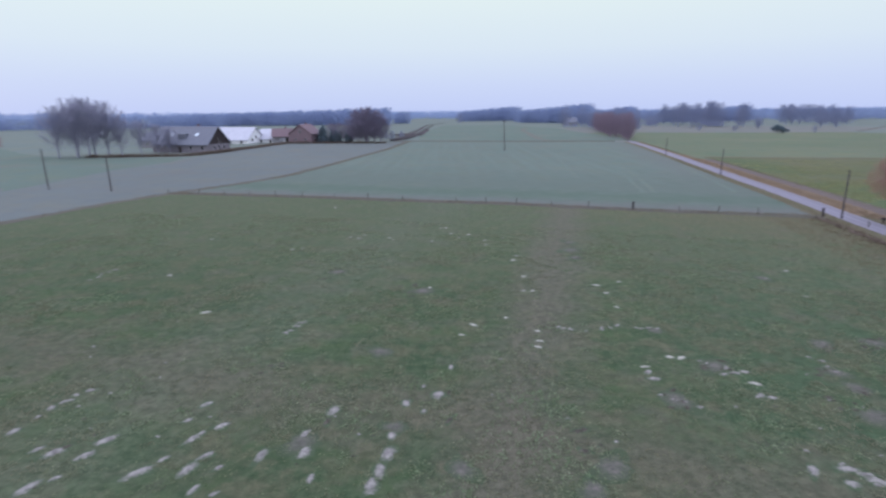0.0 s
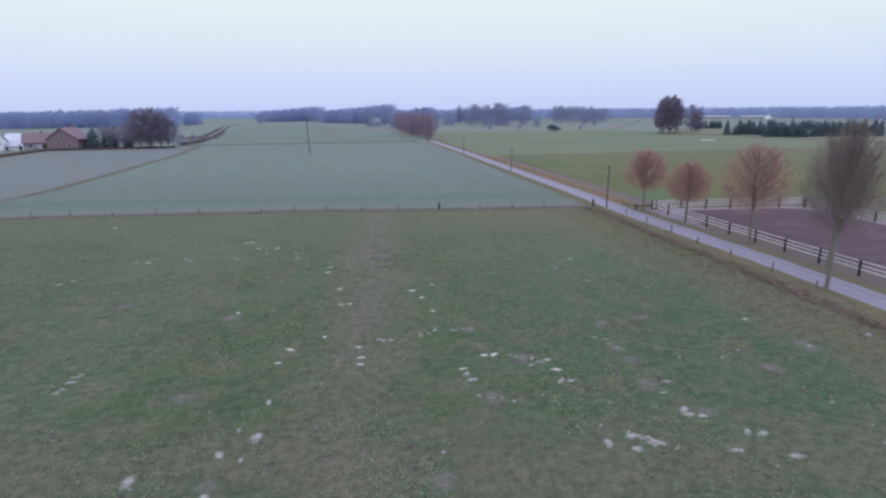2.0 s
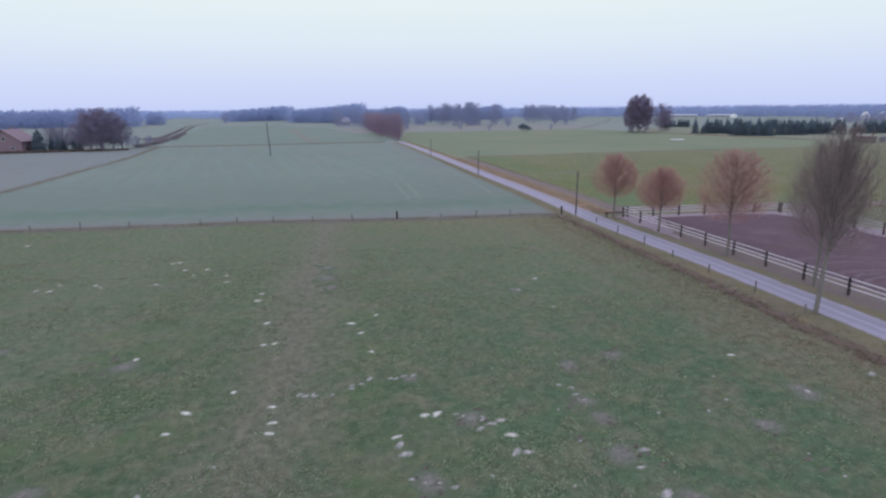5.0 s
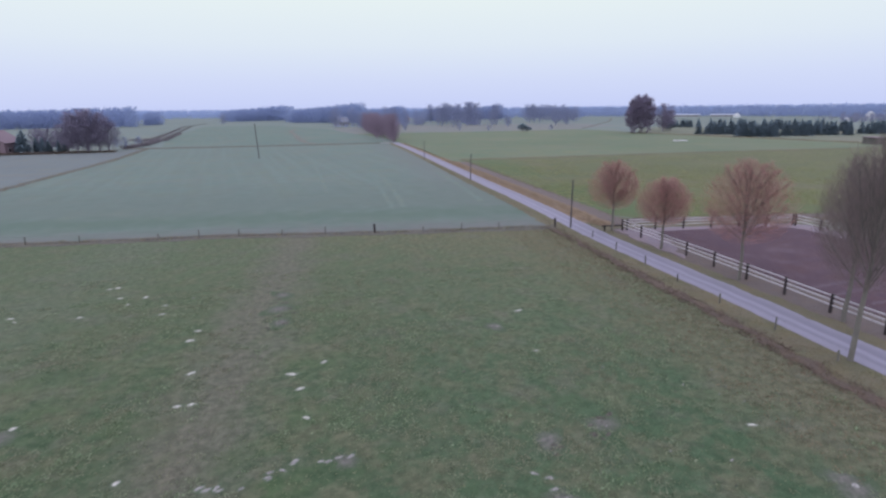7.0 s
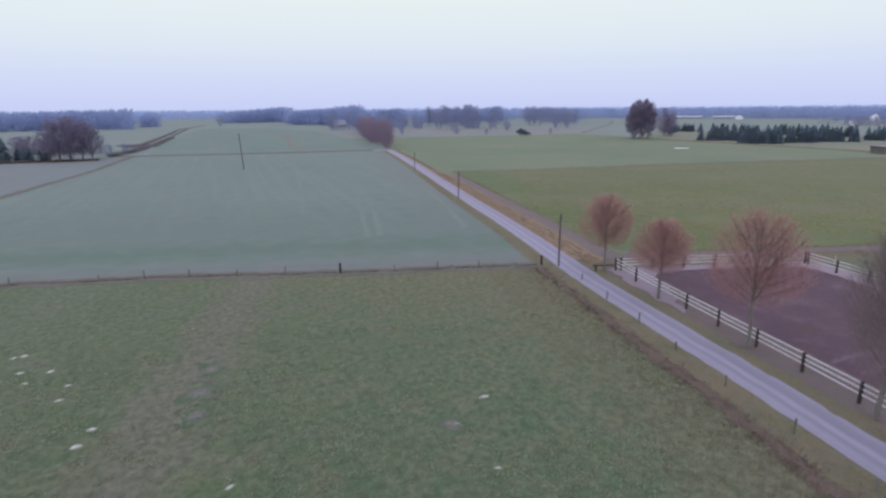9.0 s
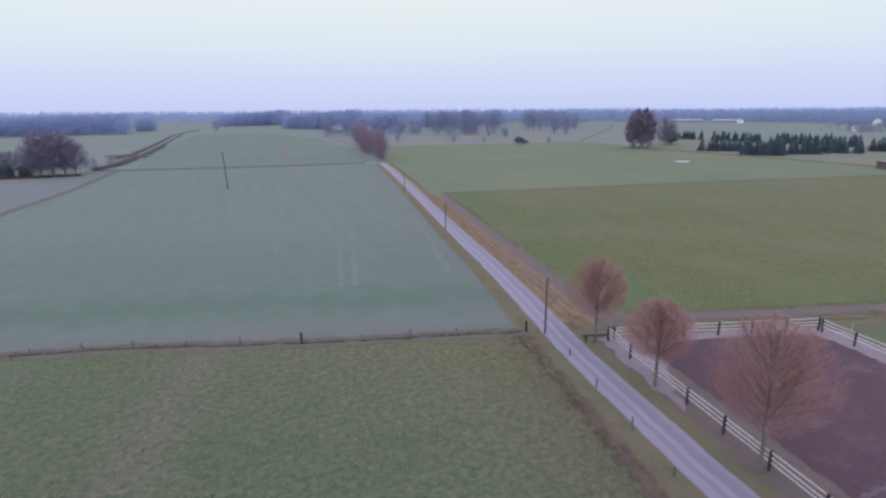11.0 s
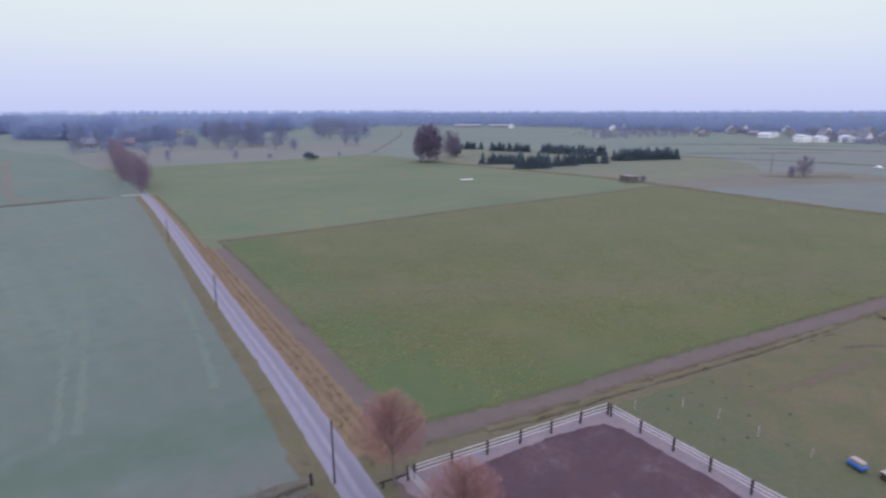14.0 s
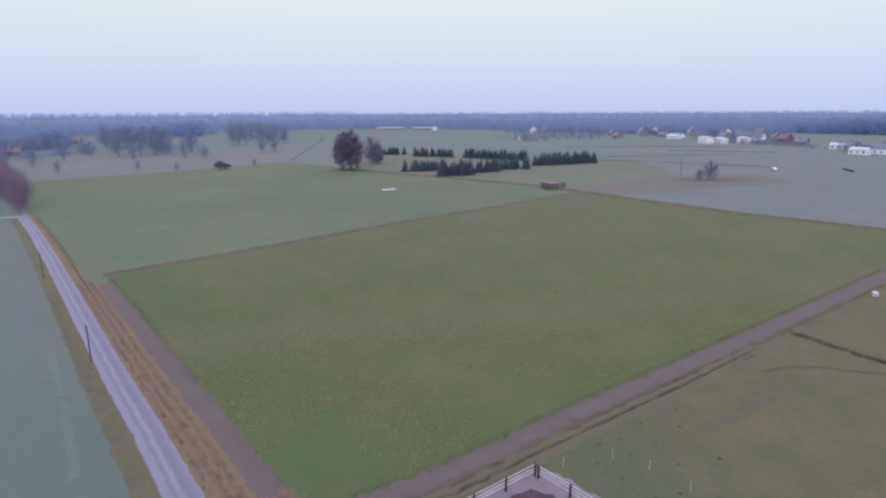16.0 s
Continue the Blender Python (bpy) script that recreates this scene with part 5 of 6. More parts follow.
house(150, 555, -20, 14, 9, 3.2, 6.6, BRICK, REDROOF, "far brick farm building among bare trees", wins=3)
for x, y, rz, w in [(187, 640, 10, BRICK), (206, 655, -30, BRICK), (172, 620, 40, GREYWALL), (232, 700, 5, BRICK)]:
    house(x, y, rz, 15, 10, 3.6, 8.6, w, REDROOF, "far farm building with a red tiled roof", wins=3, group="far farm")

VILLAGE = [(600, 168, 55, 12, 8, 5.4, 6.2, 0), (608, 156, 50, 9, 8, 4.2, 5.6, 0), (619, 139, 60, 9, 8, 5.0, 6.0, 0), (781, 294, 40, 10, 9, 4.5, 10.0, 1), (772, 274, 40, 10, 9, 4.5, 10.0, 1), (700, 238, 60, 14, 8, 3.0, 5.6, 2), (695, 221, 60, 14, 8, 3.0, 5.6, 1), (755, 185, 30, 11, 9, 4.5, 8.6, 3),
           (650, 132, 70, 10, 9, 4.2, 8.8, 1), (660, 118, 20, 12, 9, 4.2, 8.6, 2), (640, 108, 40, 13, 9, 4.2, 8.6, 4), (612, 92, 65, 10, 7, 3.4, 6.4, 3), (577, 62, 80, 12, 8, 3.0, 4.6, 0), (520, 47, 70, 11, 8, 3.2, 4.8, 0), (528, 33, 60, 12, 9, 4.2, 8.0, 1), (545, 52, 20, 11, 9, 4.2, 8.0, 2),
           (735, 214, 10, 10, 9, 4.4, 8.6, 2), (720, 160, 45, 12, 9, 4.4, 8.6, 1), (690, 150, 80, 11, 9, 4.2, 8.4, 3), (640, 270, 50, 9, 8, 3.4, 7.0, 3), (827, 242, 20, 12, 9, 4.4, 9.0, 1), (786, 152, 50, 12, 9, 4.4, 9.4, 2), (666, 217, 70, 13, 8, 3.0, 5.0, 0), (736, 179, 35, 8, 8, 4.4, 10.0, 1), (735, 433, 30, 12, 9, 4.4, 8.6, 1), (799, 454, 60, 12, 9, 4.4, 8.6, 1), (563, 353, 40, 7, 4, 2.2, 3.2, 0), (722, 270, 15, 10, 9, 4.2, 8.4, 2), (676, 168, 50, 11, 9, 4.2, 8.2, 2), (700, 300, 40, 11, 9, 4.2, 8.2, 3)]
LOOKS = [(WHITEWALL, WHITEROOF, "white flat-roofed modern house at the village edge"), (WHITEWALL, GREYROOF, "white gabled village house with a grey roof"), (GREYWALL, GREYROOF, "grey village house with a slate roof"), (GREYWALL, GREYROOF, "grey-brown village house with a dark roof"), (BRICK, REDROOF, "brick village house with a red roof")]
for x, y, rz, L, W, ev, rd, k in VILLAGE:
    house(x, y, rz, L, W, ev, rd, LOOKS[k][0], LOOKS[k][1], LOOKS[k][2], wins=3, group="village houses", chimney=k > 0)
# Long hall walls take grey plaster to mute their white for distance haze.
for x, y, rz, L in [(860, 925, -45, 44), (715, 700, -45, 46), (748, 655, -45, 34), (735, 618, 40, 11), (700, 1180, -30, 60)]:
    house(x, y, rz, L, 12 if L > 20 else 9, 2.8, 4.0 if L > 20 else 6.5, GREYWALL if L > 20 else WHITEWALL, HALLROOF, "far low hall with a pale roof", wins=4, chimney=False, name="hall", group="far halls")

# the field shelter by the ditch
shed = thing("field_shelter", pose(236, 140, 0, 0, 0, 62), "small open-fronted field shelter of weathered boards", "shed")
for k in range(14):
    part("board", box_mesh("board", GREYWOOD, (-3.4 + k * 0.5, -2.93 + k * 0.5, 2.0, 2.05, 0, 2.3 + 0.02 * (k % 2)), bevel=0.008), shed)
for s in (-3.45, 3.55):
    part("side_wall", box_mesh("side_wall", GREYWOOD, (s, s + 0.08, -2.0, 2.0, 0, 2.4)), shed)
part("roof", box_mesh("roof", REDROOF, (-3.8, 4.0, -2.4, 2.4, 2.45, 2.62), bevel=0.03), shed, "rusty sheet roof")
part("inner_wall", box_mesh("inner_wall", DARKWOOD, (0.2, 0.28, -1.9, 1.95, 0, 2.4)), shed)
for k in range(4):
    part("post", box_mesh("post", DARKWOOD, (-3.4 + 2.28 * k, -3.25 + 2.28 * k, -2.0, -1.85, 0, 2.4)), shed)
tree(243, 136, BARE[0], "low bare scrub beside the field shelter", "shrub", name="shrub").matrix_basis = turned(241, 136.5, 30, 0.45, 0.26)

# ---- hedges and scrub ----
def hedge(name, line, width, height, per_m, mat, label, seed):
    r = np.random.default_rng(seed)
    p = along(smooth_line(line, 1.0), (width, width), per_m, r)
    h = r.uniform(0.5, 1.1, len(p)) * height
    return stuff(name, tuft_mesh(name, p, h, mat, r, 7, width * 0.35, 0.05 * height, 0.0), label, "hedge")


hedge("hedge", [(-113, 169), (-98, 170.5), (-83, 173), (-79.5, 185), (-78.6, 198), (-75.5, 222), (-72.9, 246), (-60, 245.5), (-48, 245), (-28.5, 244.5)], 0.7, 1.6, 9, BRAMBLE, "low clipped dark hedge round the farm gardens", 501)
hedge("hedge", [(-27, 262), (-22, 285), (-20, 318)], 0.8, 2.4, 6, DRAIN_SCRUB, "ragged bare hedge along a drain", 502)
hedge("hedge", [(123.4, 40.6), (122.7, 38), (121.6, 35.4), (120, 32.3), (119.6, 29), (118, 20)], 0.5, 0.6, 11, BRAMBLE, "ragged brown hedge across the horse paddock", 503)
hedge("scrub", [(296, 108), (301, 98), (310, 90), (318, 80)], 4.5, 0.6, 10, VERGE_BLADES, "brown scrub on a rough field bank", 504)
structure("bare_patch", ribbon_mesh("bare_patch", smooth_line([(107, 41.5), (110.5, 39.2), (113, 36), (114, 33), (115.6, 29.5)], 0.6), (0.3, 0.3), 0.03, BROWNSTRIP, 2, 0.12, 0.05, 521), "narrow dark worn line in the horse paddock")

hedge("scrub", [(-36, 338), (-28, 336), (-22, 333), (-17, 324)], 1.4, 1.8, 6, DRAIN_SCRUB, "bare scrub where the far drains meet", 505)
hedge("scrub", [(-24, 345), (-23.4, 430), (-23.6, 560)], 0.7, 1.0, 3, DRAIN_SCRUB, "dead growth along a far drain", 506)
hedge("scrub", [(-17.6, 345), (-17.2, 380), (-16.6, 425)], 0.9, 1.6, 5, DRAIN_SCRUB, "dead growth along a far drain", 507)

# ---- things in the paddock and meadow ----
feeder = thing("feed_trough", pose(79.4, 35.2, 0, 0, 0, 65) @ Matrix.Diagonal((0.68, 0.68, 0.75, 1)), "blue feed trough with a pale block of hay on top", "trough")
bm = bmesh.new()
add_box(bm, -1.0, 1.0, -0.55, 0.55, 0.25, 0.8, bevel=0.12)
part("tub", bm_mesh("tub", bm, BLUEPAINT), feeder, "bright blue tub")
part("hay_block", box_mesh("hay_block", HAY, (-0.85, 0.75, -0.4, 0.45, 0.8, 1.2), bevel=0.09), feeder, "pale compressed hay")
for sx in (-0.8, 0.8):
    for sy in (-0.42, 0.42):
        part("leg", box_mesh("leg", DARKWOOD, (sx - 0.06, sx + 0.06, sy - 0.06, sy + 0.06, -0.02, 0.3)), feeder)
crate = thing("feed_crate", pose(79.3, 32.9, 0, 0, 0, 62) @ Matrix.Diagonal((0.8, 0.8, 0.9, 1)), "low timber crate with a pale straw-coloured lid", "crate")
part("lid", box_mesh("lid", HAY, (-0.85, 0.85, -0.6, 0.6, 0.7, 0.78), bevel=0.02), crate)
for sx in (-0.7, 0.7):
    part("side_board", box_mesh("side_board", DARKWOOD, (sx - 0.04, sx + 0.04, -0.5, 0.5, 0.0, 0.7)), crate)
for sy in (-0.5, 0.5):
    part("side_board", box_mesh("side_board", DARKWOOD, (-0.66, 0.66, sy - 0.04, sy + 0.04, 0.0, 0.7)), crate)
sheet = thing("plastic_sheet", pose(193.5, 192, 0, 0, 0, -20), "pale plastic sheet lying in the meadow", "sheet")
bm = bmesh.new()
add_box(bm, -2.8, 2.8, -1.2, 1.2, 0.02, 0.3, bevel=0.12)
part("cover", bm_mesh("cover", bm, WHITEPAINT), sheet)
trough = thing("water_trough", pose(151, 31.2, 0, 0, 0, 10), "small white water tub in the far paddock", "trough")
part("tub", box_mesh("tub", WHITEPAINT, (-0.6, 0.6, -0.4, 0.4, 0, 0.7), bevel=0.08), trough)
logs = thing("timber_stack", pose(389, 47, 0, 0, 0, 20), "long dark timber stack in the winter fields", "timber stack")
for k in range(5):
    v, f = tubes([(-6, -0.8 + 0.4 * k, 0.25 + 0.2 * (k % 2))], [(6, -0.8 + 0.4 * k, 0.25 + 0.2 * (k % 2))], [0.24], [0.2], 8)
    part("log", mesh_of("log", v, f, DARKWOOD), logs)

car = thing("car", pose(369, 78, 0, 0, 0, 35), "small white car on a field track", "car")
bm = bmesh.new()
add_box(bm, -2.1, 2.1, -0.85, 0.85, 0.35, 0.95, bevel=0.15)
part("body", bm_mesh("body", bm, CARTIN), car)
bm = bmesh.new()
add_box(bm, -1.3, 1.2, -0.75, 0.75, 0.95, 1.45, bevel=0.2)
part("cabin", bm_mesh("cabin", bm, CARTIN), car)
for sy in (-0.77, 0.77):
    part("side_window", box_mesh("side_window", GLASS, (-1.0, 0.95, sy - 0.01, sy + 0.01, 1.0, 1.35)), car)
part("windscreen", box_mesh("windscreen", GLASS, (1.19, 1.215, -0.6, 0.6, 1.0, 1.35)), car)
for sx in (-1.35, 1.35):
    for sy in (-0.8, 0.8):
        v, f = tubes([(sx, sy - 0.1, 0.33)], [(sx, sy + 0.1, 0.33)], [0.33], [0.33], 14)
        w = part("wheel", mesh_of("wheel", v, f, RUBBER), car)
        v, f = tubes([(sx, sy - 0.11, 0.33)], [(sx, sy + 0.11, 0.33)], [0.19], [0.19], 10)
        part("rim", mesh_of("rim", v, f, CARTIN), w)

# ---- molehills ----
def mound_mesh(seed, mat):
    """A heap of loose soil: two or three soft lumps run together."""
    r = np.random.default_rng(seed)
    rings, seg = 7, 22
    ph = r.uniform(0, 6.28, 4)
    lumps = [(0, 0, 0.55, 0.8)] + [(*r.normal(0, 0.42, 2), r.uniform(0.2, 0.34), r.uniform(0.2, 0.45)) for _ in range(5)]

    def height(x, y):
        return sum(t * math.exp(-((x - cx) ** 2 + (y - cy) ** 2) / w ** 2) for cx, cy, w, t in lumps)

    verts = [(0, 0, height(0, 0))]
    edge = [1 + 0.22 * math.sin(2 * a + ph[0]) + 0.18 * math.sin(3 * a + ph[1]) + 0.12 * math.sin(5 * a + ph[2]) + 0.09 * math.sin(8 * a + ph[3]) + r.normal(0, 0.08) for a in np.arange(seg) * 2 * math.pi / seg]
    for i in range(1, rings + 1):
        q = i / rings
        for j in range(seg):
            a = 2 * math.pi * j / seg
            x, y = q * edge[j] * math.cos(a), q * edge[j] * math.sin(a)
            verts.append((x, y, height(x, y) * (1 - q * q) * r.uniform(0.85, 1.15) if i < rings else -0.12))
    faces = [(0, 1 + j, 1 + (j + 1) % seg) for j in range(seg)]
    for i in range(rings - 1):
        for j in range(seg):
            p, q = 1 + i * seg + j, 1 + i * seg + (j + 1) % seg
            faces.append((p, p + seg, q + seg, q))
    return mesh_of("molehill", verts, faces, mat, True)


MOUNDS = [mound_mesh(600 + k, MOLE) for k in range(5)] + [mound_mesh(620 + k, MOLE_DARK) for k in range(3)] + [mound_mesh(640 + k, MOLE_WHITE) for k in range(3)]
TRODDEN_ME = [mound_mesh(660 + k, TRODDEN) for k in range(2)]
PADDOCK_ME = [mound_mesh(670 + k, TRODDEN_BROWN) for k in range(2)]


def molehills(places, pale, sizes, label, across):
    """pale: 2 for dry white sand, else the share of sandy heaps among damp ones. across: 1 for rounder heaps, 0 for heaps drawn out along the mole's run."""
    for i, (x, y) in enumerate(places):
        me = MOUNDS[8 + i % 3] if pale > 1.5 else MOUNDS[i % 5] if rng.uniform() < pale else MOUNDS[5 + i % 3]
        q = rng.uniform(*sizes)
        ob = new("molehill", me)
        size = (q * rng.uniform(1.2, 2.0), q * rng.uniform(0.75, 1.0)) if across else (q * rng.uniform(0.75, 0.95), q * rng.uniform(1.4, 2.3))
        turn = rng.normal(0, 25) if across else (-32 if x < -8 else -10) + rng.normal(0, 10)
        ob.matrix_basis = pose(x, y, 0.012, 0, 0, turn) @ Matrix.Diagonal((*size, 0.03 + q * (0.05 if pale > 1.5 else 0.13), 1))
        tagged(ob, label, "molehill", "molehills in the pasture")


molehills([(-17.9, 19.6), (-15.2, 18.2), (-13.9, 18.0), (-13.7, 19.0), (-14.7, 16.2), (-11.3, 17.0), (-10.3, 19.1), (-10.9, 21.7), (-9.5, 20.0), (-9.6, 17.2), (-9.3, 18.0), (-7.2, 18.0), (-5.9, 19.4), (-5.6, 18.2), (-5.1, 21.2), (-2.4, 19.3), (-2.4, 18.1), (-2.6, 17.1), (-2.8, 16.3), (-0.6, 22.5), (-2.0, 21.8)], 1.0, (0.27, 0.40), "pale sandy molehill in short pasture grass", 0)
molehills([(-17.7, 20.7), (-16.0, 18.4), (-14.1, 16.7), (-10.8, 17.8), (-10.1, 19.5), (-11.1, 20.4), (-8.5, 17.3), (-8.9, 16.1), (-8.1, 15.9), (-5.0, 16.7), (-5.2, 20.3), (-1.3, 23.3), (-0.1, 22.7), (-0.1, 20.4), (-1.2, 21.1), (0.0, 25.3), (-15.0, 18.5)], 0.8, (0.16, 0.26), "small sandy molehill in short pasture grass", 0)
molehills([(14.4, 22.2), (14.0, 22.4), (12.9, 17.1), (14.2, 17.2), (14.6, 16.9), (14.8, 16.5), (13.8, 16.4), (17.65, 17.7), (18.1, 17.4), (17.7, 18.1), (18.9, 15.8), (19.4, 15.5), (17.4, 15.0), (19.3, 13.9), (9.8, 24.0), (9.75, 24.7), (29.4, 21.0), (34.2, 20.9)], 1.0, (0.24, 0.36), "pale sandy molehill in short pasture grass", 1)
molehills([(3.5, 32.1), (5.3, 37.4), (5.95, 37.3), (11.1, 36.8), (10.9, 38.6), (11.0, 33.9), (1.4, 30.9), (0.65, 29.4), (5.15, 29.9), (5.0, 28.5), (4.8, 27.7), (11.5, 26.4), (12.05, 26.3), (9.8, 25.3), (14.4, 23.5), (27.0, 42.1), (24.3, 40.1), (29.5, 25.4), (-15.1, 50.0), (-14.2, 50.5), (-1.5, 38.2), (24.7, 35.9)], 2.0, (0.17, 0.28), "fresh pale molehill in the green pasture", 1)
molehills([(-10.4, 55.1), (-9.4, 54.6), (-9.0, 56.0), (-6.3, 54.8), (-5.8, 53.9), (-1.8, 53.1), (-1.0, 59.5), (0.2, 56.6), (2.0, 56.1), (3.55, 53.4), (3.5, 51.5), (5.55, 45.7), (5.95, 47.2), (5.8, 40.9), (0.95, 54.75), (-25.4, 57.5), (-24.7, 54.5), (-15.7, 73.5), (12.8, 39.4), (-0.4, 59.6), (-22.6, 41.6), (-16.0, 33.2)], 2.0, (0.16, 0.30), "fresh pale molehill in the green pasture", 1)
chains = []
for (x0, y0), (x1, y1), n in [((-17.8, 21.3), (-16.9, 22.9), 8), ((-9.8, 29.5), (-9.0, 31.7), 7), ((-28.4, 40.4), (-28.0, 43.0), 6), ((6.4, 30.4), (7.6, 29.9), 5), ((9.0, 30.2), (10.1, 30.5), 5), ((11.0, 30.3), (12.1, 30.1), 5), ((9.5, 22.2), (10.8, 21.7), 5), ((14.2, 17.4), (15.2, 15.9), 6), ((13.0, 26.0), (13.9, 24.7), 5), ((18.9, 26.4), (19.0, 24.4), 4)]:
    for q in np.linspace(0, 1, n):
        chains.append((x0 + (x1 - x0) * q + rng.normal(0, 0.14), y0 + (y1 - y0) * q + rng.normal(0, 0.14)))
molehills(chains, 1.0, (0.12, 0.22), "low molehill in a chain along one run", 1)
crumbs = []
for cx, cy in [(-12, 19), (-3, 19), (14, 18), (20, 22), (-16, 24), (5, 24), (30, 30), (22, 15), (-24, 30), (26, 24), (18, 38), (8, 56), (-17, 52)]:
    crumbs += [tuple(p) for p in rng.normal((cx, cy), (2.8, 2.4), (8, 2))]
molehills(crumbs, 0.4, (0.06, 0.13), "small low molehill half sunk in the grass", 1)

churn = []
for cx, cy, n in [(13.4, 25.6, 7), (13.8, 25.0, 5), (23.5, 28.2, 6), (20.4, 27.9, 4), (18.8, 24.6, 4), (18.4, 20.4, 5), (18.6, 19.7, 4), (17.0, 21.4, 5), (18.7, 22.9, 4), (10.1, 22.2, 6), (5.8, 19.0, 5), (22.5, 27.2, 4), (24.1, 17.4, 3), (25.0, 19.9, 4), (-3.1, 36.5, 5), (-3.0, 38.6, 3), (-9.1, 42.6, 6), (-9.6, 40.3, 4), (-8.9, 25.4, 4), (11.1, 46.0, 5), (11.2, 48.3, 5), (11.4, 50.5, 5), (12.0, 53.0, 4)]:
    churn += [tuple(p) for p in rng.normal((cx, cy), (0.5, 0.5), (n, 2))]
molehills(churn, 0.12, (0.12, 0.26), "dark churned clod of soil in trampled pasture", 1)
for x, y, s in [(-3.8, 27.1, 0.8), (5.8, 17.3, 0.9), (4.8, 16.1, 0.7), (12.0, 30.0, 0.6), (10.1, 22.0, 0.9), (-2.35, 19.9, 0.6), (11.1, 46.5, 0.9), (11.3, 49.2, 1.1), (11.9, 52.3, 0.9), (-5.9, 18.8, 0.8), (24.1, 40.1, 0.8), (29.2, 20.8, 0.9), (13.3, 25.3, 0.9), (18.4, 17.6, 0.8), (0.4, 17.2, 0.7), (-2.0, 37.4, 1.0), (17.8, 20.6, 1.0), (23.4, 28.1, 0.9), (20.4, 27.9, 0.9), (18.8, 23.0, 0.8), (18.9, 24.6, 0.8), (-9.1, 42.3, 1.0), (29.4, 21.4, 0.8), (25.0, 19.8, 0.9)]:
    ob = new("bare_patch", TRODDEN_ME[int(s * 10) % 2])
    ob.matrix_basis = pose(x, y, 0.012, 0, 0, rng.uniform(0, 360)) @ Matrix.Diagonal((s * 1.15, s, 0.05, 1))
    tagged(ob, "trodden patch of thin greyish soil in the pasture", kind="structure")

for x, y, s in [(89.6, 43.6, 0.9), (91.6, 42.9, 0.8), (94.0, 41.8, 1.2), (96.6, 41.1, 1.1), (99.0, 40.5, 1.3), (101.6, 39.7, 1.3), (104.4, 38.4, 1.0), (87.0, 47.6, 0.9), (84.2, 44.9, 0.8)]:
    ob = new("bare_patch", PADDOCK_ME[int(s * 10) % 2])
    ob.matrix_basis = pose(x, y, 0.008, 0, 0, -22 + rng.normal(0, 12)) @ Matrix.Diagonal((s * 1.7, s * 0.9, 0.05, 1))
    tagged(ob, "bare trodden earth in the horse paddock", kind="structure")
for x, y in [(77.0, 50.2), (76.2, 47.6), (80.2, 48.2), (82.0, 50.0), (79.8, 51.2), (75.6, 44.4), (77.5, 43.0), (83.5, 47.0), (86.0, 49.4), (88.0, 46.0), (81.6, 44.2), (84.8, 41.5), (79.0, 40.2), (91.0, 47.2)]:
    s = rng.uniform(0.16, 0.3)
    ob = new("molehill", MOUNDS[5 + int(x * 7) % 3])
    ob.matrix_basis = pose(x, y, 0.008, 0, 0, rng.uniform(0, 360)) @ Matrix.Diagonal((s, s, 0.12, 1))
    tagged(ob, "dark damp molehill in the horse paddock", "molehill", "molehills in the paddock")

# ---- grass and dead stalks ----
PAST = [(43, 60), (40, 67), (18, 71), (-40, 85), (-50, 74), (-54, 50), (-40, 10), (30, 6), (38, 34)]
p = np.column_stack([rng.uniform(-50, 44, 90000), rng.uniform(8, 86, 90000)])
p = p[inside(p, PAST)]
w = np.array([noise.noise((x * 0.35, y * 0.35, 0)) for x, y in p])
near = np.exp(-np.maximum(p[:, 1] - 18, 0) / 38) * np.clip((70 - 0.256 * p[:, 0] - 0.967 * p[:, 1]) / 12, 0.12, 1)
p = p[(rng.uniform(-0.5, 0.9, len(p)) < w + 0.25) & (rng.uniform(0, 1, len(p)) < near + 0.05)]
stuff("grass", tuft_mesh("grass", p, rng.uniform(0.04, 0.10, len(p)), BLADES, rng, 5, 0.12, 0.026, lie=0.4), "short tufted pasture grass", "grass")
p = np.column_stack([rng.uniform(-45, 40, 80000), rng.uniform(8, 70, 80000)])
p = p[inside(p, PAST)]
w = np.array([noise.noise((x * 0.16, y * 0.16, 5)) + 0.8 * noise.noise((x * 0.9, y * 0.9, 9)) for x, y in p])
p = p[(w > 0.12) & (0.256 * p[:, 0] + 0.967 * p[:, 1] < 60)]
stuff("coarse_grass", tuft_mesh("coarse_grass", p, rng.uniform(0.05, 0.14, len(p)), PALE_BLADES, rng, 6, 0.14, 0.038, lie=0.4), "pale coarse tufts grazed round in the pasture", "grass")
p = np.column_stack([rng.uniform(58, 215, 110000), rng.uniform(32, 146, 110000)])
p = p[inside(p, [(57.5, 67), (60.8, 91), (65.4, 114), (71.8, 145), (145, 140), (215, 126), (215, 60), (172, 31), (116, 47.5), (84, 57.6), (62, 64.2)])]
p = p[rng.uniform(0, 1, len(p)) < np.exp(-np.maximum(np.hypot(p[:, 0] - 62, p[:, 1] - 66) - 22, 0) / 42)]
w = np.array([noise.noise((x * 0.09, y * 0.09, 3)) + 0.6 * noise.noise((x * 0.5, y * 0.5, 7)) for x, y in p])
p = p[w > -0.12]
stuff("meadow_grass", tuft_mesh("meadow_grass", p, rng.uniform(0.06, 0.15, len(p)), MEADOW_BLADES, rng, 6, 0.26, 0.08, lie=0.35), "coarse yellow-green meadow tufts", "grass")
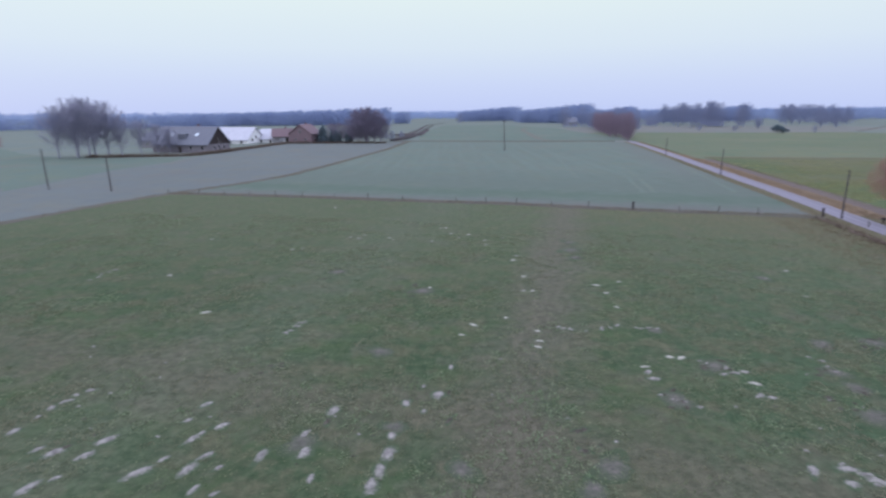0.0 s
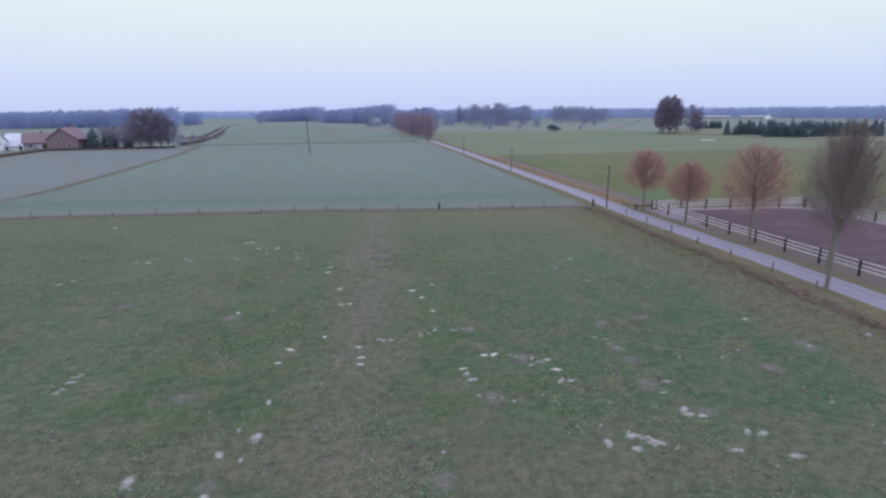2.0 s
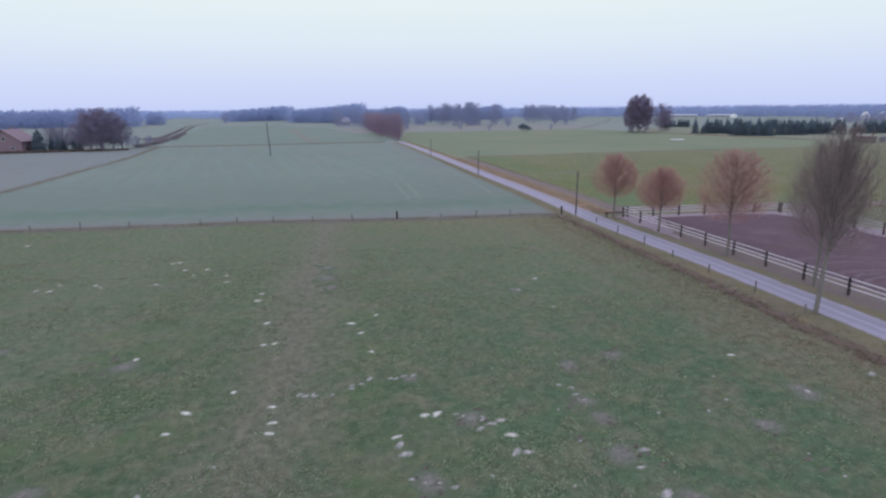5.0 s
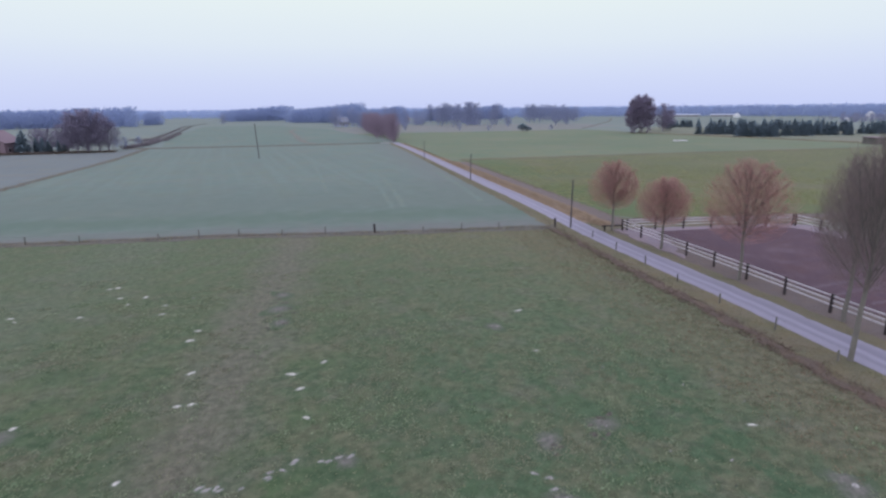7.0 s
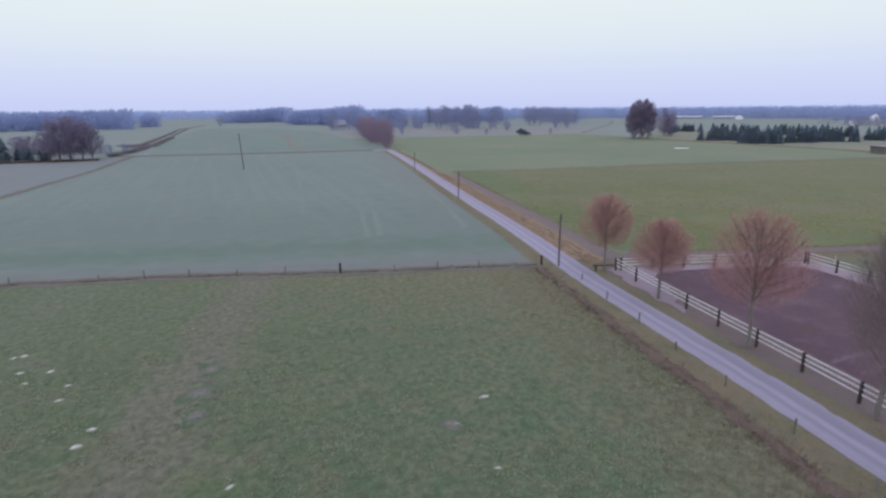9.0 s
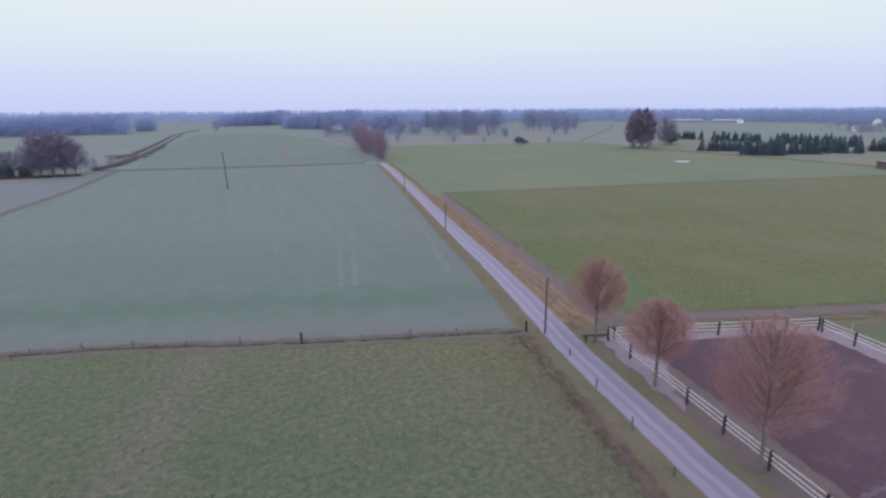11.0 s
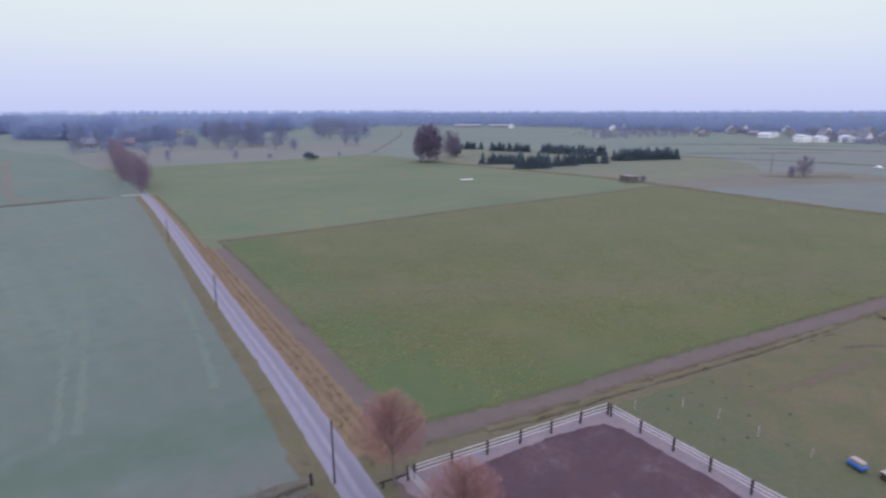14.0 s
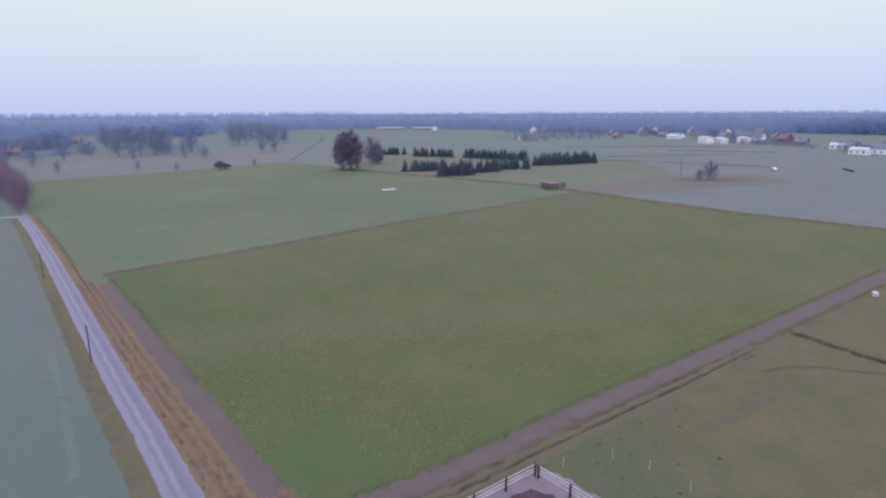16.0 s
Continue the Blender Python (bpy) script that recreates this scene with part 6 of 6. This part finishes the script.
for name, ln, wd, per, mat, hh, lab in [
        ("dry_tufts", BRAMBLES, (6.5, 0.4), 40, STRAW, (0.04, 0.13), "dry straw-coloured tufts along the pasture edge"),
        ("dry_tufts", BRAMBLES, (3.0, 0.6), 24, VERGE_BLADES, (0.05, 0.18), "dry straw-coloured tufts along the pasture edge"),
        ("dead_stalks", smooth_line(FENCELINE, 1), (0.9, 0.9), 14, VERGE_BLADES, (0.15, 0.45), "dead grass along the field fence"),
        ("bramble", BRAMBLES, (0.9, 0.5), 16, BRAMBLE, (0.12, 0.4), "brown dead bramble and dock along the pasture edge"),
        ("verge_grass", north[north[:, 1] > 149], (-2.3, 3.6), 12, VERGE_BLADES, (0.08, 0.25), "rough grass at the edge of the verge"),
        ("dry_grass", north[north[:, 1] < 152], (-1.9, 4.2), 30, STRAW, (0.12, 0.4), "rusty dead grass on the verge"),
        ("verge_grass", ROADLINE[ROADLINE[:, 1] < 150], (3.2, -1.75), 24, VERGE_BLADES, (0.08, 0.25), "rough verge grass beside the lane"),
        ("verge_grass", south, (-1.75, 2.6), 18, VERGE_BLADES, (0.06, 0.2), "rough verge grass beside the arena"),
        ("dead_stalks", smooth_line([(62, 59.9), (66.8, 57.8), (84.8, 52.6), (112, 44)], 1), (0.9, 0.9), 22, STRAW, (0.12, 0.4), "dead grass along the paddock ditch"),
        ("verge_grass", smooth_line(TRACK_N[:7], 1), (0.7, 0.5), 16, VERGE_BLADES, (0.06, 0.2), "grass creeping over the edge of the muddy track"),
        ("verge_grass", smooth_line(TRACK_S[:7], 1), (0.5, 0.7), 16, VERGE_BLADES, (0.06, 0.2), "grass creeping over the edge of the muddy track"),
        ("verge_grass", smooth_line(STRIP_E, 1), (0.6, 0.5), 14, VERGE_BLADES, (0.06, 0.2), "grass creeping over the edge of the muddy track"),
        ("dead_stalks", LEFTPATH, (1.3, 1.3), 5, VERGE_BLADES, (0.15, 0.4), "dead grass along the worn path"),
        ("dead_stalks", CROSSDITCH, (1.6, 1.6), 6, BRAMBLE, (0.3, 0.8), "dead growth along the cross ditch"),
        ("dead_stalks", EASTDITCH, (2.0, 2.0), 4, VERGE_BLADES, (0.3, 0.8), "dead growth along the far ditch")]:
    q = along(ln, wd, per, rng)
    stuff(name, tuft_mesh(name, q, rng.uniform(*hh, len(q)), mat, rng, 6, 0.16, 0.03, lie=0.55), lab, "grass")
